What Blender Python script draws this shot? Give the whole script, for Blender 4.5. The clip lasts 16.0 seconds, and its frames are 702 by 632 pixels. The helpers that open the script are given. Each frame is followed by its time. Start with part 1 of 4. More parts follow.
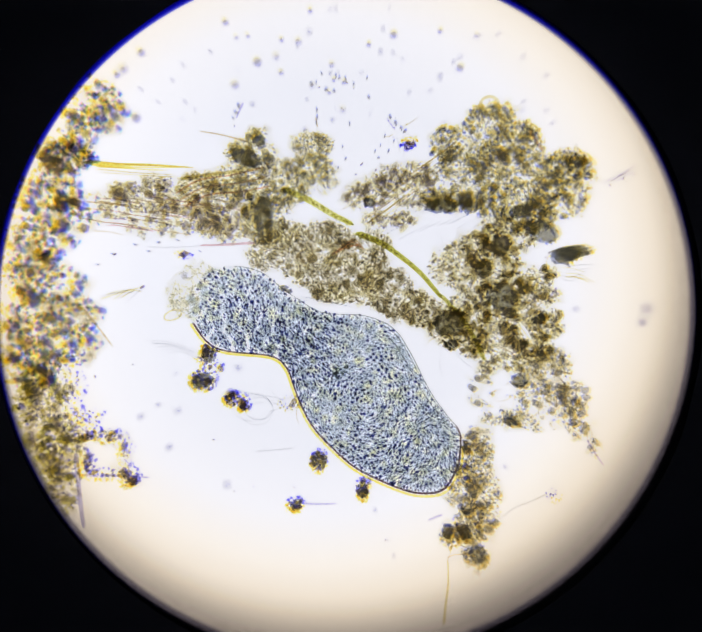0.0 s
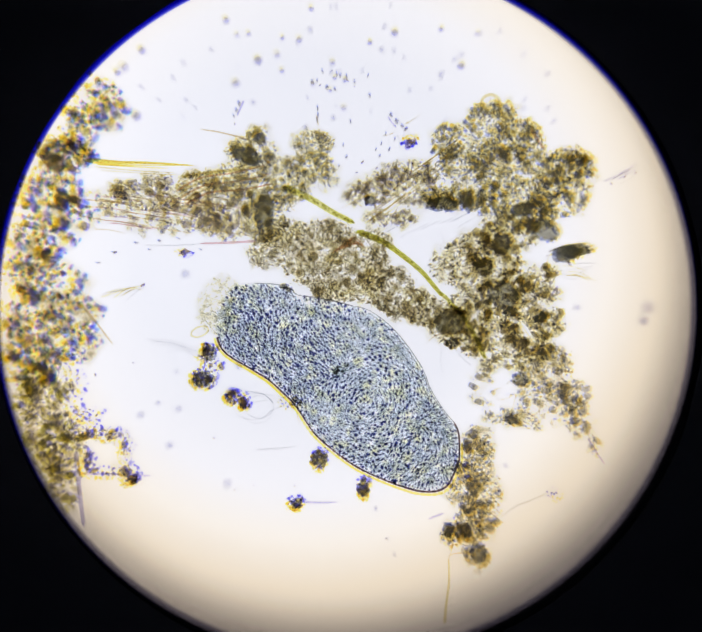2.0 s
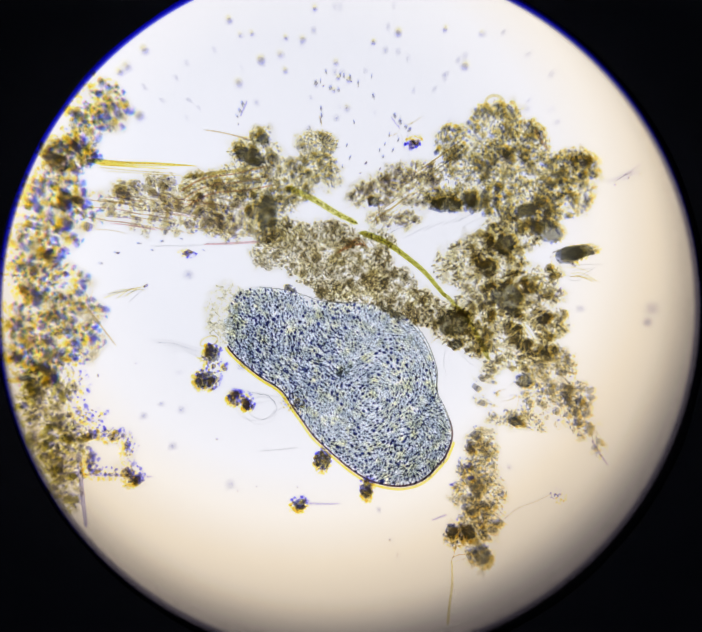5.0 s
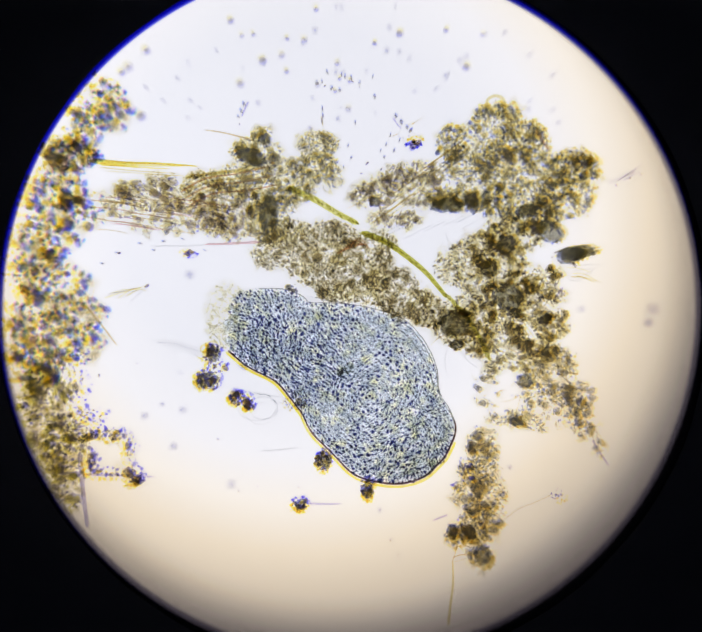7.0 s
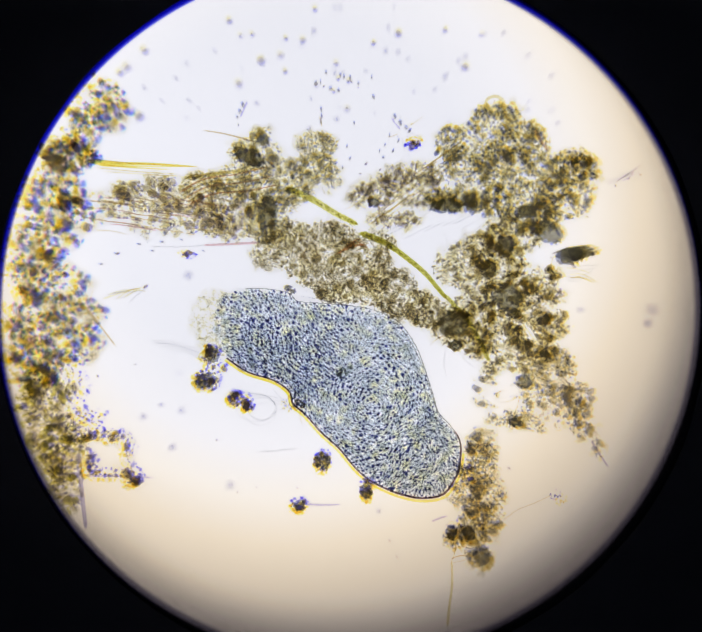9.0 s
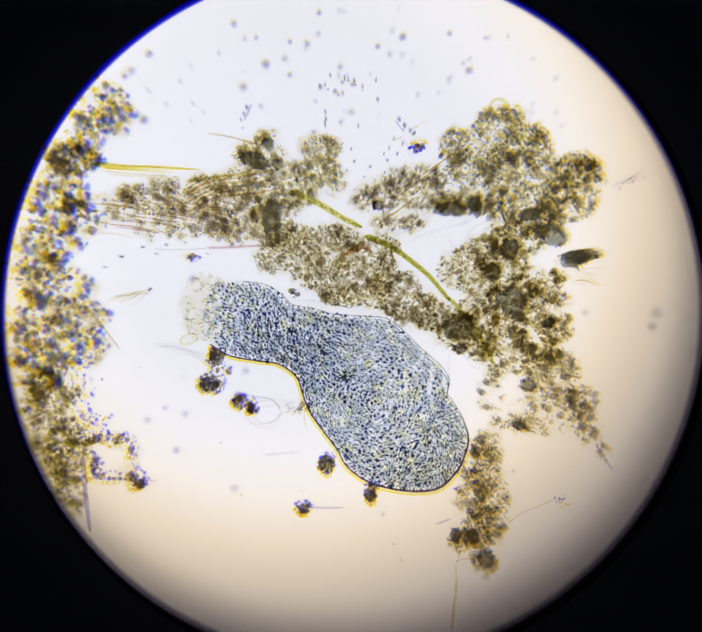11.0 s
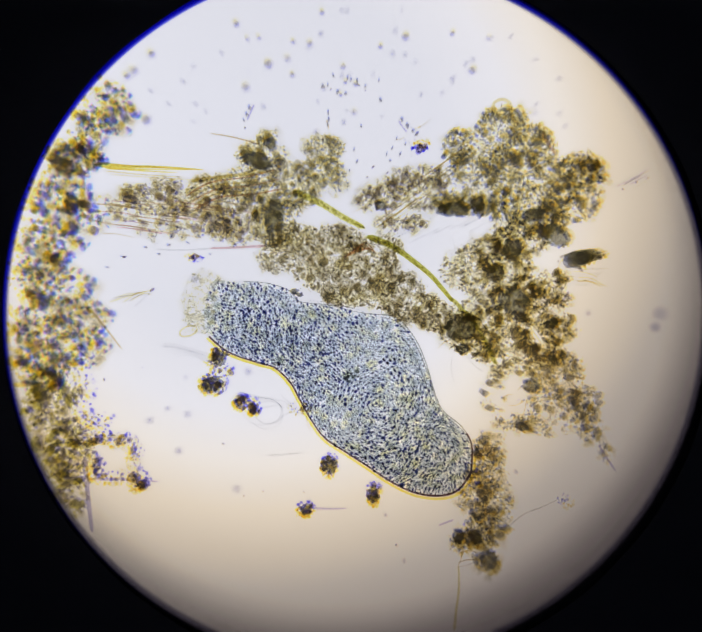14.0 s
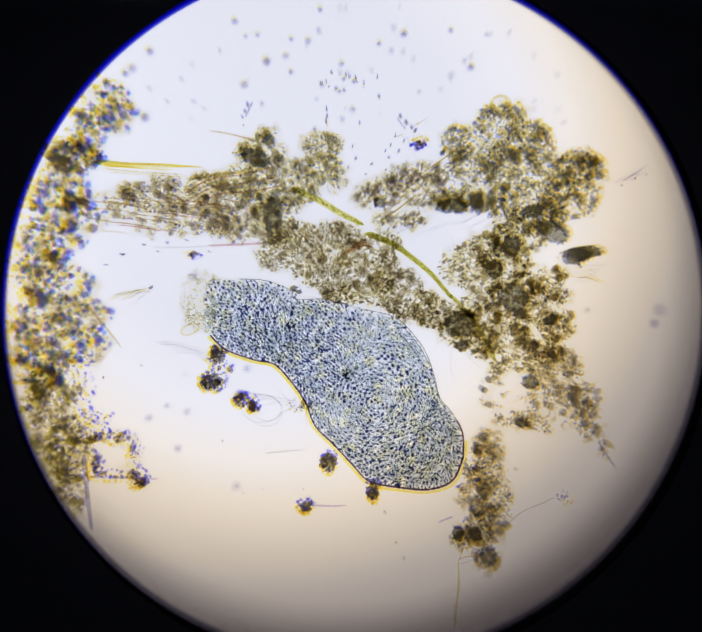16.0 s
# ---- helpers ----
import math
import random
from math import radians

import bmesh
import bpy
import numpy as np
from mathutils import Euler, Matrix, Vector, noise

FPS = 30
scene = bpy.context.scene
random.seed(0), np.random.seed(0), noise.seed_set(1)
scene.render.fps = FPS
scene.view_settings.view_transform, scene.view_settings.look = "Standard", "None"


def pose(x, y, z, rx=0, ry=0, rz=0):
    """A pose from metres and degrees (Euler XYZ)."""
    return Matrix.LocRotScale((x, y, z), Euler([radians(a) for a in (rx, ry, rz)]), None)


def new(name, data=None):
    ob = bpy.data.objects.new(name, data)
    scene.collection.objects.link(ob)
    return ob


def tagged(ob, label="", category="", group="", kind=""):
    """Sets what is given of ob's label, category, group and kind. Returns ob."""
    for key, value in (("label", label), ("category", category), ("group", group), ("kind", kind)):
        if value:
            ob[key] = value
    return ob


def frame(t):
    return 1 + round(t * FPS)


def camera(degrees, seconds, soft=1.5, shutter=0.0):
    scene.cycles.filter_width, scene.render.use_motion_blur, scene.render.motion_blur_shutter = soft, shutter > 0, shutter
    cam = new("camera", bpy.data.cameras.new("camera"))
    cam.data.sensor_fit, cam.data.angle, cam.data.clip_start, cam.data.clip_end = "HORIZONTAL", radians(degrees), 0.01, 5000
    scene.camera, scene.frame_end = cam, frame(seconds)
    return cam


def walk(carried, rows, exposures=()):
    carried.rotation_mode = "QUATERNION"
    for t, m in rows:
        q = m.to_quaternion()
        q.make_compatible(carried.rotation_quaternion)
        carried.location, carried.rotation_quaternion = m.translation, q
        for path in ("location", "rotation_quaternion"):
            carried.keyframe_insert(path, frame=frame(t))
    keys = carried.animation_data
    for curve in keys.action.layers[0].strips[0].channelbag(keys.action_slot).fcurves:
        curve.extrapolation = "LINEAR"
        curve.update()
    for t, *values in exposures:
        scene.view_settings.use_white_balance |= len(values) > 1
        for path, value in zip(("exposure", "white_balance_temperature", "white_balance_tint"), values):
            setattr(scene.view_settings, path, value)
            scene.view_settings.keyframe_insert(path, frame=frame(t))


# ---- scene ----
cam = camera(50, 16.0, soft=1.85)
walk(cam, [
    (0.0, pose(-0.0000, -0.0000, 1.6813, 0, 0, -0.00)),
    (0.5, pose(0.0004, 0.0004, 1.6804, 0, 0, -0.02)),
    (1.0, pose(0.0020, -0.0008, 1.6793, 0, 0, -0.01)),
    (1.5, pose(0.0026, -0.0036, 1.6790, 0, 0, 0.01)),
    (2.0, pose(-0.0016, -0.0037, 1.6787, 0, 0, 0.04)),
    (2.5, pose(-0.0049, -0.0021, 1.6773, 0, 0, 0.07)),
    (3.0, pose(-0.0092, -0.0011, 1.6764, 0, 0, 0.08)),
    (3.5, pose(-0.0091, -0.0009, 1.6763, 0, 0, 0.09)),
    (4.0, pose(-0.0089, -0.0004, 1.6760, 0, 0, 0.10)),
    (6.5, pose(-0.0097, -0.0036, 1.6755, 0, 0, 0.13)),
    (7.0, pose(-0.0114, -0.0011, 1.6762, 0, 0, 0.15)),
    (7.5, pose(-0.0111, 0.0002, 1.6764, 0, 0, 0.15)),
    (8.0, pose(-0.0094, 0.0015, 1.6757, 0, 0, 0.15)),
    (8.5, pose(-0.0086, 0.0006, 1.6756, 0, 0, 0.15)),
    (9.0, pose(-0.0089, 0.0004, 1.6746, 0, 0, 0.14)),
    (11.5, pose(-0.0196, 0.0082, 1.6731, 0, 0, 0.14)),
    (12.0, pose(-0.0198, 0.0084, 1.6724, 0, 0, 0.13)),
    (12.5, pose(-0.0212, 0.0080, 1.6723, 0, 0, 0.13)),
    (13.0, pose(-0.0211, 0.0085, 1.6725, 0, 0, 0.13)),
    (13.5, pose(-0.0202, 0.0069, 1.6724, 0, 0, 0.15)),
    (14.0, pose(-0.0241, 0.0081, 1.6712, 0, 0, 0.18)),
    (14.5, pose(-0.0273, 0.0081, 1.6697, 0, 0, 0.14)),
    (15.0, pose(-0.0212, 0.0032, 1.6692, 0, 0, 0.07)),
    (15.5, pose(-0.0212, 0.0016, 1.6693, 0, 0, 0.05)),
    (16.0, pose(-0.0220, 0.0015, 1.6702, 0, 0, 0.03)),
], exposures=[(0.0, 0.07, 6360, 13), (3.5, 0.05, 6370, 13), (9.0, 0.04, 6420, 13), (12.5, 0.02, 6420, 14), (13.5, 0.03, 6400, 14), (14.0, -0.14, 6350, 14), (14.5, 0.04, 6350, 15), (15.5, 0.0, 6250, 15), (16.0, -0.05, 6200, 15)])

import collections

# ---- world and light: a dark microscope tube, lit from below by its own lamp ----
world = bpy.data.worlds.new("dark_tube")
world.use_nodes = True
world.node_tree.nodes["Background"].inputs["Color"].default_value = (0.03, 0.033, 0.055, 1)
world.node_tree.nodes["Background"].inputs["Strength"].default_value = 1.0
scene.world = world
scene.cycles.transparent_max_bounces = 80
LAMP = 1.0

TAU = 2 * math.pi
SC = 0.985          # specimen coordinates are taken at the middle of the water film


def at(u, v, z=0.0):
    """A place on the stage from stage micrometres (u to the right, v towards the viewer), modelled a thousand times life size."""
    return Vector(((u - 784) * SC / 1000, (705.5 - v) * SC / 1000, z))


# ---- materials ----
def nodes_of(name):
    mat = bpy.data.materials.new(name)
    mat.use_nodes = True
    nt = mat.node_tree
    nt.nodes.clear()
    return mat, nt, nt.nodes, nt.links


def mix_colour(nt, fac, a, b):
    mix = nt.nodes.new("ShaderNodeMix")
    mix.data_type = "RGBA"
    for socket, value in ((mix.inputs[0], fac), (mix.inputs[6], a), (mix.inputs[7], b)):
        if isinstance(value, bpy.types.NodeSocket):
            nt.links.new(value, socket)
        elif isinstance(value, tuple):
            socket.default_value = (*value, 1)
        else:
            socket.default_value = value
    return mix.outputs[2]


def filter_material(name, pale, deep, scatter=0.05, grain=120.0, per_island=True, soft=0.0):
    """A thin translucent body: it lets the lamp through, tinted between pale and deep from piece to piece and in fine grain.
    soft: its tint gathers with the body's own thickness, up to this share of it (0: even)."""
    pale, deep = (tuple((1 - 0.7 * scatter) * math.sqrt(x) for x in c) for c in (pale, deep))
    mat, nt, nodes, links = nodes_of(name)
    geo = nodes.new("ShaderNodeNewGeometry")
    info = nodes.new("ShaderNodeObjectInfo")
    tex = nodes.new("ShaderNodeTexCoord")
    fine = nodes.new("ShaderNodeTexNoise")
    fine.inputs["Scale"].default_value = grain
    fine.inputs["Detail"].default_value = 1.5
    links.new(tex.outputs["Object"], fine.inputs["Vector"])
    add = nodes.new("ShaderNodeMath")
    add.operation = "MULTIPLY_ADD"
    add.inputs[1].default_value = 0.65
    links.new(geo.outputs["Random Per Island"] if per_island else info.outputs["Random"], add.inputs[0])
    half = nodes.new("ShaderNodeMath")
    half.operation = "MULTIPLY_ADD"
    half.inputs[1].default_value = 1.0
    half.inputs[2].default_value = -0.32
    links.new(fine.outputs["Fac"], half.inputs[0])
    links.new(half.outputs[0], add.inputs[2])
    add.use_clamp = True
    colour = mix_colour(nt, add.outputs[0], pale, deep)
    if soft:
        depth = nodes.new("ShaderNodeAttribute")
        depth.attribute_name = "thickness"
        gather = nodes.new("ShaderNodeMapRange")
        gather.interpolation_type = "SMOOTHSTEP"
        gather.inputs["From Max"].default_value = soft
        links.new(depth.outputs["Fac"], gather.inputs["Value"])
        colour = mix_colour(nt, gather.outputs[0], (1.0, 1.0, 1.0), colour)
    clear = nodes.new("ShaderNodeBsdfTransparent")
    links.new(colour, clear.inputs["Color"])
    out = nodes.new("ShaderNodeOutputMaterial")
    links.new(clear.outputs[0], out.inputs["Surface"])
    return mat


def soft_material(name, tint, power=1.0):
    """A droplet whose tint thins out towards its rim (unit radius in its own space)."""
    mat, nt, nodes, links = nodes_of(name)
    tex = nodes.new("ShaderNodeTexCoord")
    info = nodes.new("ShaderNodeObjectInfo")
    flat = nodes.new("ShaderNodeVectorMath")
    flat.operation = "MULTIPLY"
    flat.inputs[1].default_value = (1, 1, 0)
    links.new(tex.outputs["Object"], flat.inputs[0])
    size = nodes.new("ShaderNodeVectorMath")
    size.operation = "LENGTH"
    links.new(flat.outputs[0], size.inputs[0])
    fall = nodes.new("ShaderNodeMapRange")
    fall.interpolation_type = "SMOOTHSTEP"
    fall.inputs["From Min"].default_value = 0.98
    fall.inputs["From Max"].default_value = 0.15
    links.new(size.outputs["Value"], fall.inputs["Value"])
    vary = nodes.new("ShaderNodeMath")
    vary.operation = "MULTIPLY_ADD"
    vary.inputs[1].default_value = 0.5
    vary.inputs[2].default_value = 0.5
    links.new(info.outputs["Random"], vary.inputs[0])
    amount = nodes.new("ShaderNodeMath")
    amount.operation = "MULTIPLY"
    links.new(fall.outputs[0], amount.inputs[0])
    links.new(vary.outputs[0], amount.inputs[1])
    colour = mix_colour(nt, amount.outputs[0], (1.0, 1.0, 1.0), tint)
    clear = nodes.new("ShaderNodeBsdfTransparent")
    links.new(colour, clear.inputs["Color"])
    out = nodes.new("ShaderNodeOutputMaterial")
    links.new(clear.outputs[0], out.inputs["Surface"])
    return mat


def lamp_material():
    """Ground-glass lamp window with the view's vignette painted into its glow: cool in the middle of the beam, warm and
    weaker towards the rim, hottest near one side.
    """
    mat, nt, nodes, links = nodes_of("lamp_vignette_glow")
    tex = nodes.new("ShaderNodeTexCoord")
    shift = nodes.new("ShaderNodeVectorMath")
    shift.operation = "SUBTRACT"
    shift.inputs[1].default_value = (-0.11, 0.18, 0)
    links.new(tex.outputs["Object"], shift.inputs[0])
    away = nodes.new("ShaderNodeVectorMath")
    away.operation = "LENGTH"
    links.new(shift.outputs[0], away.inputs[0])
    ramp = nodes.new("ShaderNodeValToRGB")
    # falloff and warm cast of the view, painted as rings of glow
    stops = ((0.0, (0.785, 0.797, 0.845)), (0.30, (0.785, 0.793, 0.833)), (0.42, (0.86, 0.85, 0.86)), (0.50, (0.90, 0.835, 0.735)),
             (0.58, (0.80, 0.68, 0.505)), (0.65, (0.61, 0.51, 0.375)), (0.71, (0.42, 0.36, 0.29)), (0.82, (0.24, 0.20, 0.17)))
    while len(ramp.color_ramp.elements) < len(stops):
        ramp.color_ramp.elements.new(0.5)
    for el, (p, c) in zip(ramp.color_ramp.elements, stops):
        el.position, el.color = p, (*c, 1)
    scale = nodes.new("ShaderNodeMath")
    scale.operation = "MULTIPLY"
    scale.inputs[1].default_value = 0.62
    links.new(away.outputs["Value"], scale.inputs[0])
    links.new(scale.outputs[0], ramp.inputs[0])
    # the view's brighter left side, painted into the glow as well
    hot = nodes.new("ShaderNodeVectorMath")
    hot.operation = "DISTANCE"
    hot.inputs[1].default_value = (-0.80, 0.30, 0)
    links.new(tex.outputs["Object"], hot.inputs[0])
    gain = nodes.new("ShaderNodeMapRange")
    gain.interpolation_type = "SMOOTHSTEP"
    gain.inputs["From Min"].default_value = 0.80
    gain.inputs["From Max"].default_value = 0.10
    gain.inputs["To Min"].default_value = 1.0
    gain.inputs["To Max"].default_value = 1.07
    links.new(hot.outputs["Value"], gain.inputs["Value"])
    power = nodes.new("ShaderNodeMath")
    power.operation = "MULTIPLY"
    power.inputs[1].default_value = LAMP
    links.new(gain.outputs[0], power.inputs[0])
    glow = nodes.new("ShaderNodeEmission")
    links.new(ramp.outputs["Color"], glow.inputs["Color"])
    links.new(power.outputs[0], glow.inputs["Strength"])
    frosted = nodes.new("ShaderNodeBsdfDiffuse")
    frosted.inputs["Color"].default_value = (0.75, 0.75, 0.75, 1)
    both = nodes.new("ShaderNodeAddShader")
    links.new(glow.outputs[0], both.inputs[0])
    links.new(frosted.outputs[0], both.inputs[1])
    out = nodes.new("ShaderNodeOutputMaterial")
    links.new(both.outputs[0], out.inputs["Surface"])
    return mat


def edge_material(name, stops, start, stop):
    """An added ring that paints fringe or shade on the field's edge; its tint runs through the stops from start to stop
    metres from its own middle.
    """
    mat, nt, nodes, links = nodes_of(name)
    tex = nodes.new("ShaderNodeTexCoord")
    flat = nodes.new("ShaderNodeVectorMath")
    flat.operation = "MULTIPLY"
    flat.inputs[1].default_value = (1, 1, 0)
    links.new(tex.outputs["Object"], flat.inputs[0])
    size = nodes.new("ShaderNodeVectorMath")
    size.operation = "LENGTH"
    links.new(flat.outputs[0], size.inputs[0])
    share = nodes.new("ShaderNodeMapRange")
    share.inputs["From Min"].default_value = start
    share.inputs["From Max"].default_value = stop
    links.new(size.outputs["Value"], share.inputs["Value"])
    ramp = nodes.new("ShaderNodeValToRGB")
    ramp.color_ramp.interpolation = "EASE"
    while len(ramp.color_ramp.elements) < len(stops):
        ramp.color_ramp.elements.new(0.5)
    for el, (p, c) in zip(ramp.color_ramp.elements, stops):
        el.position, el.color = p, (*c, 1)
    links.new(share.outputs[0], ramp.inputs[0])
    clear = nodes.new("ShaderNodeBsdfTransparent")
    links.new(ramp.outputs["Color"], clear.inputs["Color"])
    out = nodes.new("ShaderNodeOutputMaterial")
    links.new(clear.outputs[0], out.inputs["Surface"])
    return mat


def solid_material(name, colour, rough, metal=0.0):
    mat, nt, nodes, links = nodes_of(name)
    bsdf = nodes.new("ShaderNodeBsdfPrincipled")
    noise_tex = nodes.new("ShaderNodeTexNoise")
    noise_tex.inputs["Scale"].default_value = 30.0
    noise_tex.inputs["Detail"].default_value = 4.0
    c = mix_colour(nt, noise_tex.outputs["Fac"], tuple(0.7 * x for x in colour), tuple(1.3 * x for x in colour))
    links.new(c, bsdf.inputs["Base Color"])
    bsdf.inputs["Roughness"].default_value = rough
    bsdf.inputs["Metallic"].default_value = metal
    out = nodes.new("ShaderNodeOutputMaterial")
    links.new(bsdf.outputs[0], out.inputs["Surface"])
    return mat


def slide_material():
    mat, nt, nodes, links = nodes_of("slide_glass")
    clear = nodes.new("ShaderNodeBsdfTransparent")
    clear.inputs["Color"].default_value = (0.995, 0.998, 0.996, 1)
    gloss = nodes.new("ShaderNodeBsdfGlossy")
    gloss.inputs["Roughness"].default_value = 0.02
    fres = nodes.new("ShaderNodeFresnel")
    fres.inputs["IOR"].default_value = 1.15
    both = nodes.new("ShaderNodeMixShader")
    links.new(fres.outputs[0], both.inputs[0])
    links.new(clear.outputs[0], both.inputs[1])
    links.new(gloss.outputs[0], both.inputs[2])
    out = nodes.new("ShaderNodeOutputMaterial")
    links.new(both.outputs[0], out.inputs["Surface"])
    return mat


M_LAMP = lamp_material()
M_BLACK = solid_material("blackened_metal", (0.010, 0.010, 0.012), 0.9)
M_HOUSING = solid_material("lamp_housing_enamel", (0.02, 0.02, 0.022), 0.6)
M_SLIDE = slide_material()
# ring tints that paint the bright field's colour fringe, penumbra and vignette
M_BLUE_EDGE = edge_material("blue_edge_fringe", ((0.0, (1.0, 1.0, 1.0)), (0.6, (0.16, 0.17, 0.97)), (1.0, (0.06, 0.06, 0.85))), 0.806, 0.822)
M_SHADE_EDGE = edge_material("dark_edge_penumbra", ((0.0, (1.0, 1.0, 1.0)), (0.55, (0.50, 0.50, 0.60)), (1.0, (0.006, 0.006, 0.010))), 0.802, 0.828)
M_DIM_EDGE = edge_material("grey_edge_vignette", ((0.0, (1.0, 1.0, 1.0)), (1.0, (0.42, 0.41, 0.44))), 0.735, 0.94)
# warm tints above, blue below: lens colour fringes put into the debris colour
M_AMBER = filter_material("amber_fringe_layer", (0.99, 0.95, 0.58), (0.975, 0.80, 0.17), 0.01, soft=0.85)
M_BASE = filter_material("blue_fringe_silt", (0.74, 0.73, 0.985), (0.20, 0.19, 0.86), 0.01, soft=0.85)
M_YELLOW = filter_material("yellow_fringe_layer", (0.99, 0.94, 0.56), (0.98, 0.83, 0.16), 0.01, soft=0.85)
M_ROSY = filter_material("rosy_fringe_layer", (0.97, 0.80, 0.96), (0.88, 0.48, 0.91), 0.01, soft=0.85)
M_CYAN = filter_material("cyan_fringe_silt", (0.72, 0.90, 0.99), (0.25, 0.56, 0.96), 0.01, soft=0.85)
M_STROKE = filter_material("dark_shred", (0.78, 0.74, 0.62), (0.42, 0.39, 0.31), 0.01, soft=0.4)
M_VEIL = filter_material("tan_veil", (0.965, 0.945, 0.885), (0.86, 0.825, 0.72), 0.01, soft=1.0, grain=160.0)
M_OCHRE = filter_material("ochre_fringe_layer", (0.985, 0.93, 0.60), (0.93, 0.79, 0.34), 0.01, soft=0.95)
M_SLATE = filter_material("slate_silt", (0.82, 0.83, 0.96), (0.36, 0.40, 0.74), 0.01, soft=0.95)
M_OLIVE = filter_material("olive_crust", (0.95, 0.91, 0.72), (0.82, 0.74, 0.42), 0.01, soft=0.5)
M_LEAF = filter_material("leaf_green_crust", (0.95, 0.94, 0.58), (0.78, 0.74, 0.24), 0.01, soft=0.8)
M_SILT = filter_material("grey_brown_silt", (0.86, 0.84, 0.82), (0.36, 0.34, 0.38), 0.01, soft=0.5)
M_PALE_TOP = filter_material("straw_fringe_layer", (0.98, 0.95, 0.78), (0.93, 0.82, 0.48), 0.01, soft=0.6)
M_PALE_LOW = filter_material("lilac_fringe_silt", (0.90, 0.89, 0.98), (0.42, 0.42, 0.78), 0.01, soft=0.6)
M_MUCUS = filter_material("olive_mucus", (0.97, 0.957, 0.885), (0.86, 0.83, 0.68), 0.01, soft=1.0, grain=200.0)
M_MURK = filter_material("brown_murk", (0.91, 0.89, 0.81), (0.73, 0.70, 0.60), 0.01, soft=1.0, grain=200.0)
M_LUMP_TOP = filter_material("brown_lump_upper", (0.93, 0.86, 0.58), (0.82, 0.74, 0.46), 0.01, per_island=False, grain=210, soft=0.6)
M_LUMP_LOW = filter_material("brown_lump_lower", (0.46, 0.48, 0.58), (0.30, 0.32, 0.42), 0.01, per_island=False, grain=170, soft=0.6)
M_GREEN = filter_material("green_alga", (0.90, 0.87, 0.44), (0.52, 0.50, 0.08), per_island=False, grain=130)
M_STRAW = filter_material("straw_fibre", (0.96, 0.92, 0.70), (0.86, 0.77, 0.44), per_island=False, grain=90)
M_YELLOW_F = filter_material("yellow_strand", (0.99, 0.92, 0.42), (0.93, 0.76, 0.12), per_island=False, grain=90)
M_BROWN_F = filter_material("brown_fibre", (0.88, 0.80, 0.62), (0.72, 0.60, 0.38), per_island=False)
M_RUST = filter_material("rust_fibre", (0.93, 0.74, 0.50), (0.80, 0.50, 0.30), per_island=False, grain=90)
M_CELL = filter_material("alga_cell", (0.86, 0.86, 0.46), (0.58, 0.56, 0.12), 0.01, soft=0.7)
M_ROSE = filter_material("rose_fibre", (0.90, 0.76, 0.76), (0.74, 0.55, 0.56), per_island=False)
M_VIOLET = filter_material("violet_fibre", (0.82, 0.78, 0.95), (0.60, 0.58, 0.85), per_island=False)
M_CLEAR_F = filter_material("glassy_fibre", (0.94, 0.94, 0.94), (0.82, 0.82, 0.84), per_island=False)
M_NAVY = filter_material("navy_granule", (0.14, 0.175, 0.46), (0.010, 0.018, 0.20), scatter=0.02, soft=0.25)
M_TISSUE = filter_material("pale_tissue", (0.942, 0.956, 0.964), (0.785, 0.82, 0.845), scatter=0.02, soft=0.9)
M_YOLK = filter_material("straw_tissue", (0.97, 0.97, 0.90), (0.90, 0.90, 0.72), scatter=0.02, soft=0.9)
M_FIBRIL = filter_material("teal_fibril", (0.66, 0.73, 0.77), (0.36, 0.44, 0.53), scatter=0.02, soft=0.5)
M_FRILL = filter_material("clear_frill", (0.988, 0.984, 0.955), (0.955, 0.943, 0.865), scatter=0.02, soft=0.8)
M_RIM = filter_material("dark_pellicle", (0.32, 0.20, 0.18), (0.13, 0.07, 0.09), scatter=0.02, per_island=False)
M_RIM_THIN = filter_material("thin_pellicle", (0.70, 0.70, 0.66), (0.46, 0.46, 0.44), scatter=0.02, per_island=False)
M_HAIR = filter_material("frill_hair", (0.91, 0.90, 0.83), (0.72, 0.70, 0.60), scatter=0.02)
M_GOLD = filter_material("gold_fringe_tint", (0.995, 0.93, 0.42), (0.99, 0.85, 0.16), scatter=0.02, per_island=False)
M_ORGAN = filter_material("dark_organ", (0.55, 0.60, 0.56), (0.26, 0.30, 0.32), soft=0.8)
M_SOFT_BLUE = soft_material("lilac_droplet", (0.68, 0.68, 0.90))
M_SOFT_GOLD = soft_material("straw_droplet_fringe", (0.99, 0.96, 0.76))
M_SOFT_GREY = soft_material("grey_droplet", (0.89, 0.89, 0.93))


# ---- mesh helpers ----
def part(name, mesh, mats, parent, label="", kind=""):
    """One mesh as a part of a thing (or of a part)."""
    ob = new(name, mesh)
    if mats and not mesh.materials:
        for m in mats:
            mesh.materials.append(m)
    ob.parent = parent
    return tagged(ob, label, kind=kind)


def empty(name, label, category, group="", kind=""):
    ob = new(name)
    return tagged(ob, label, category, group, kind)


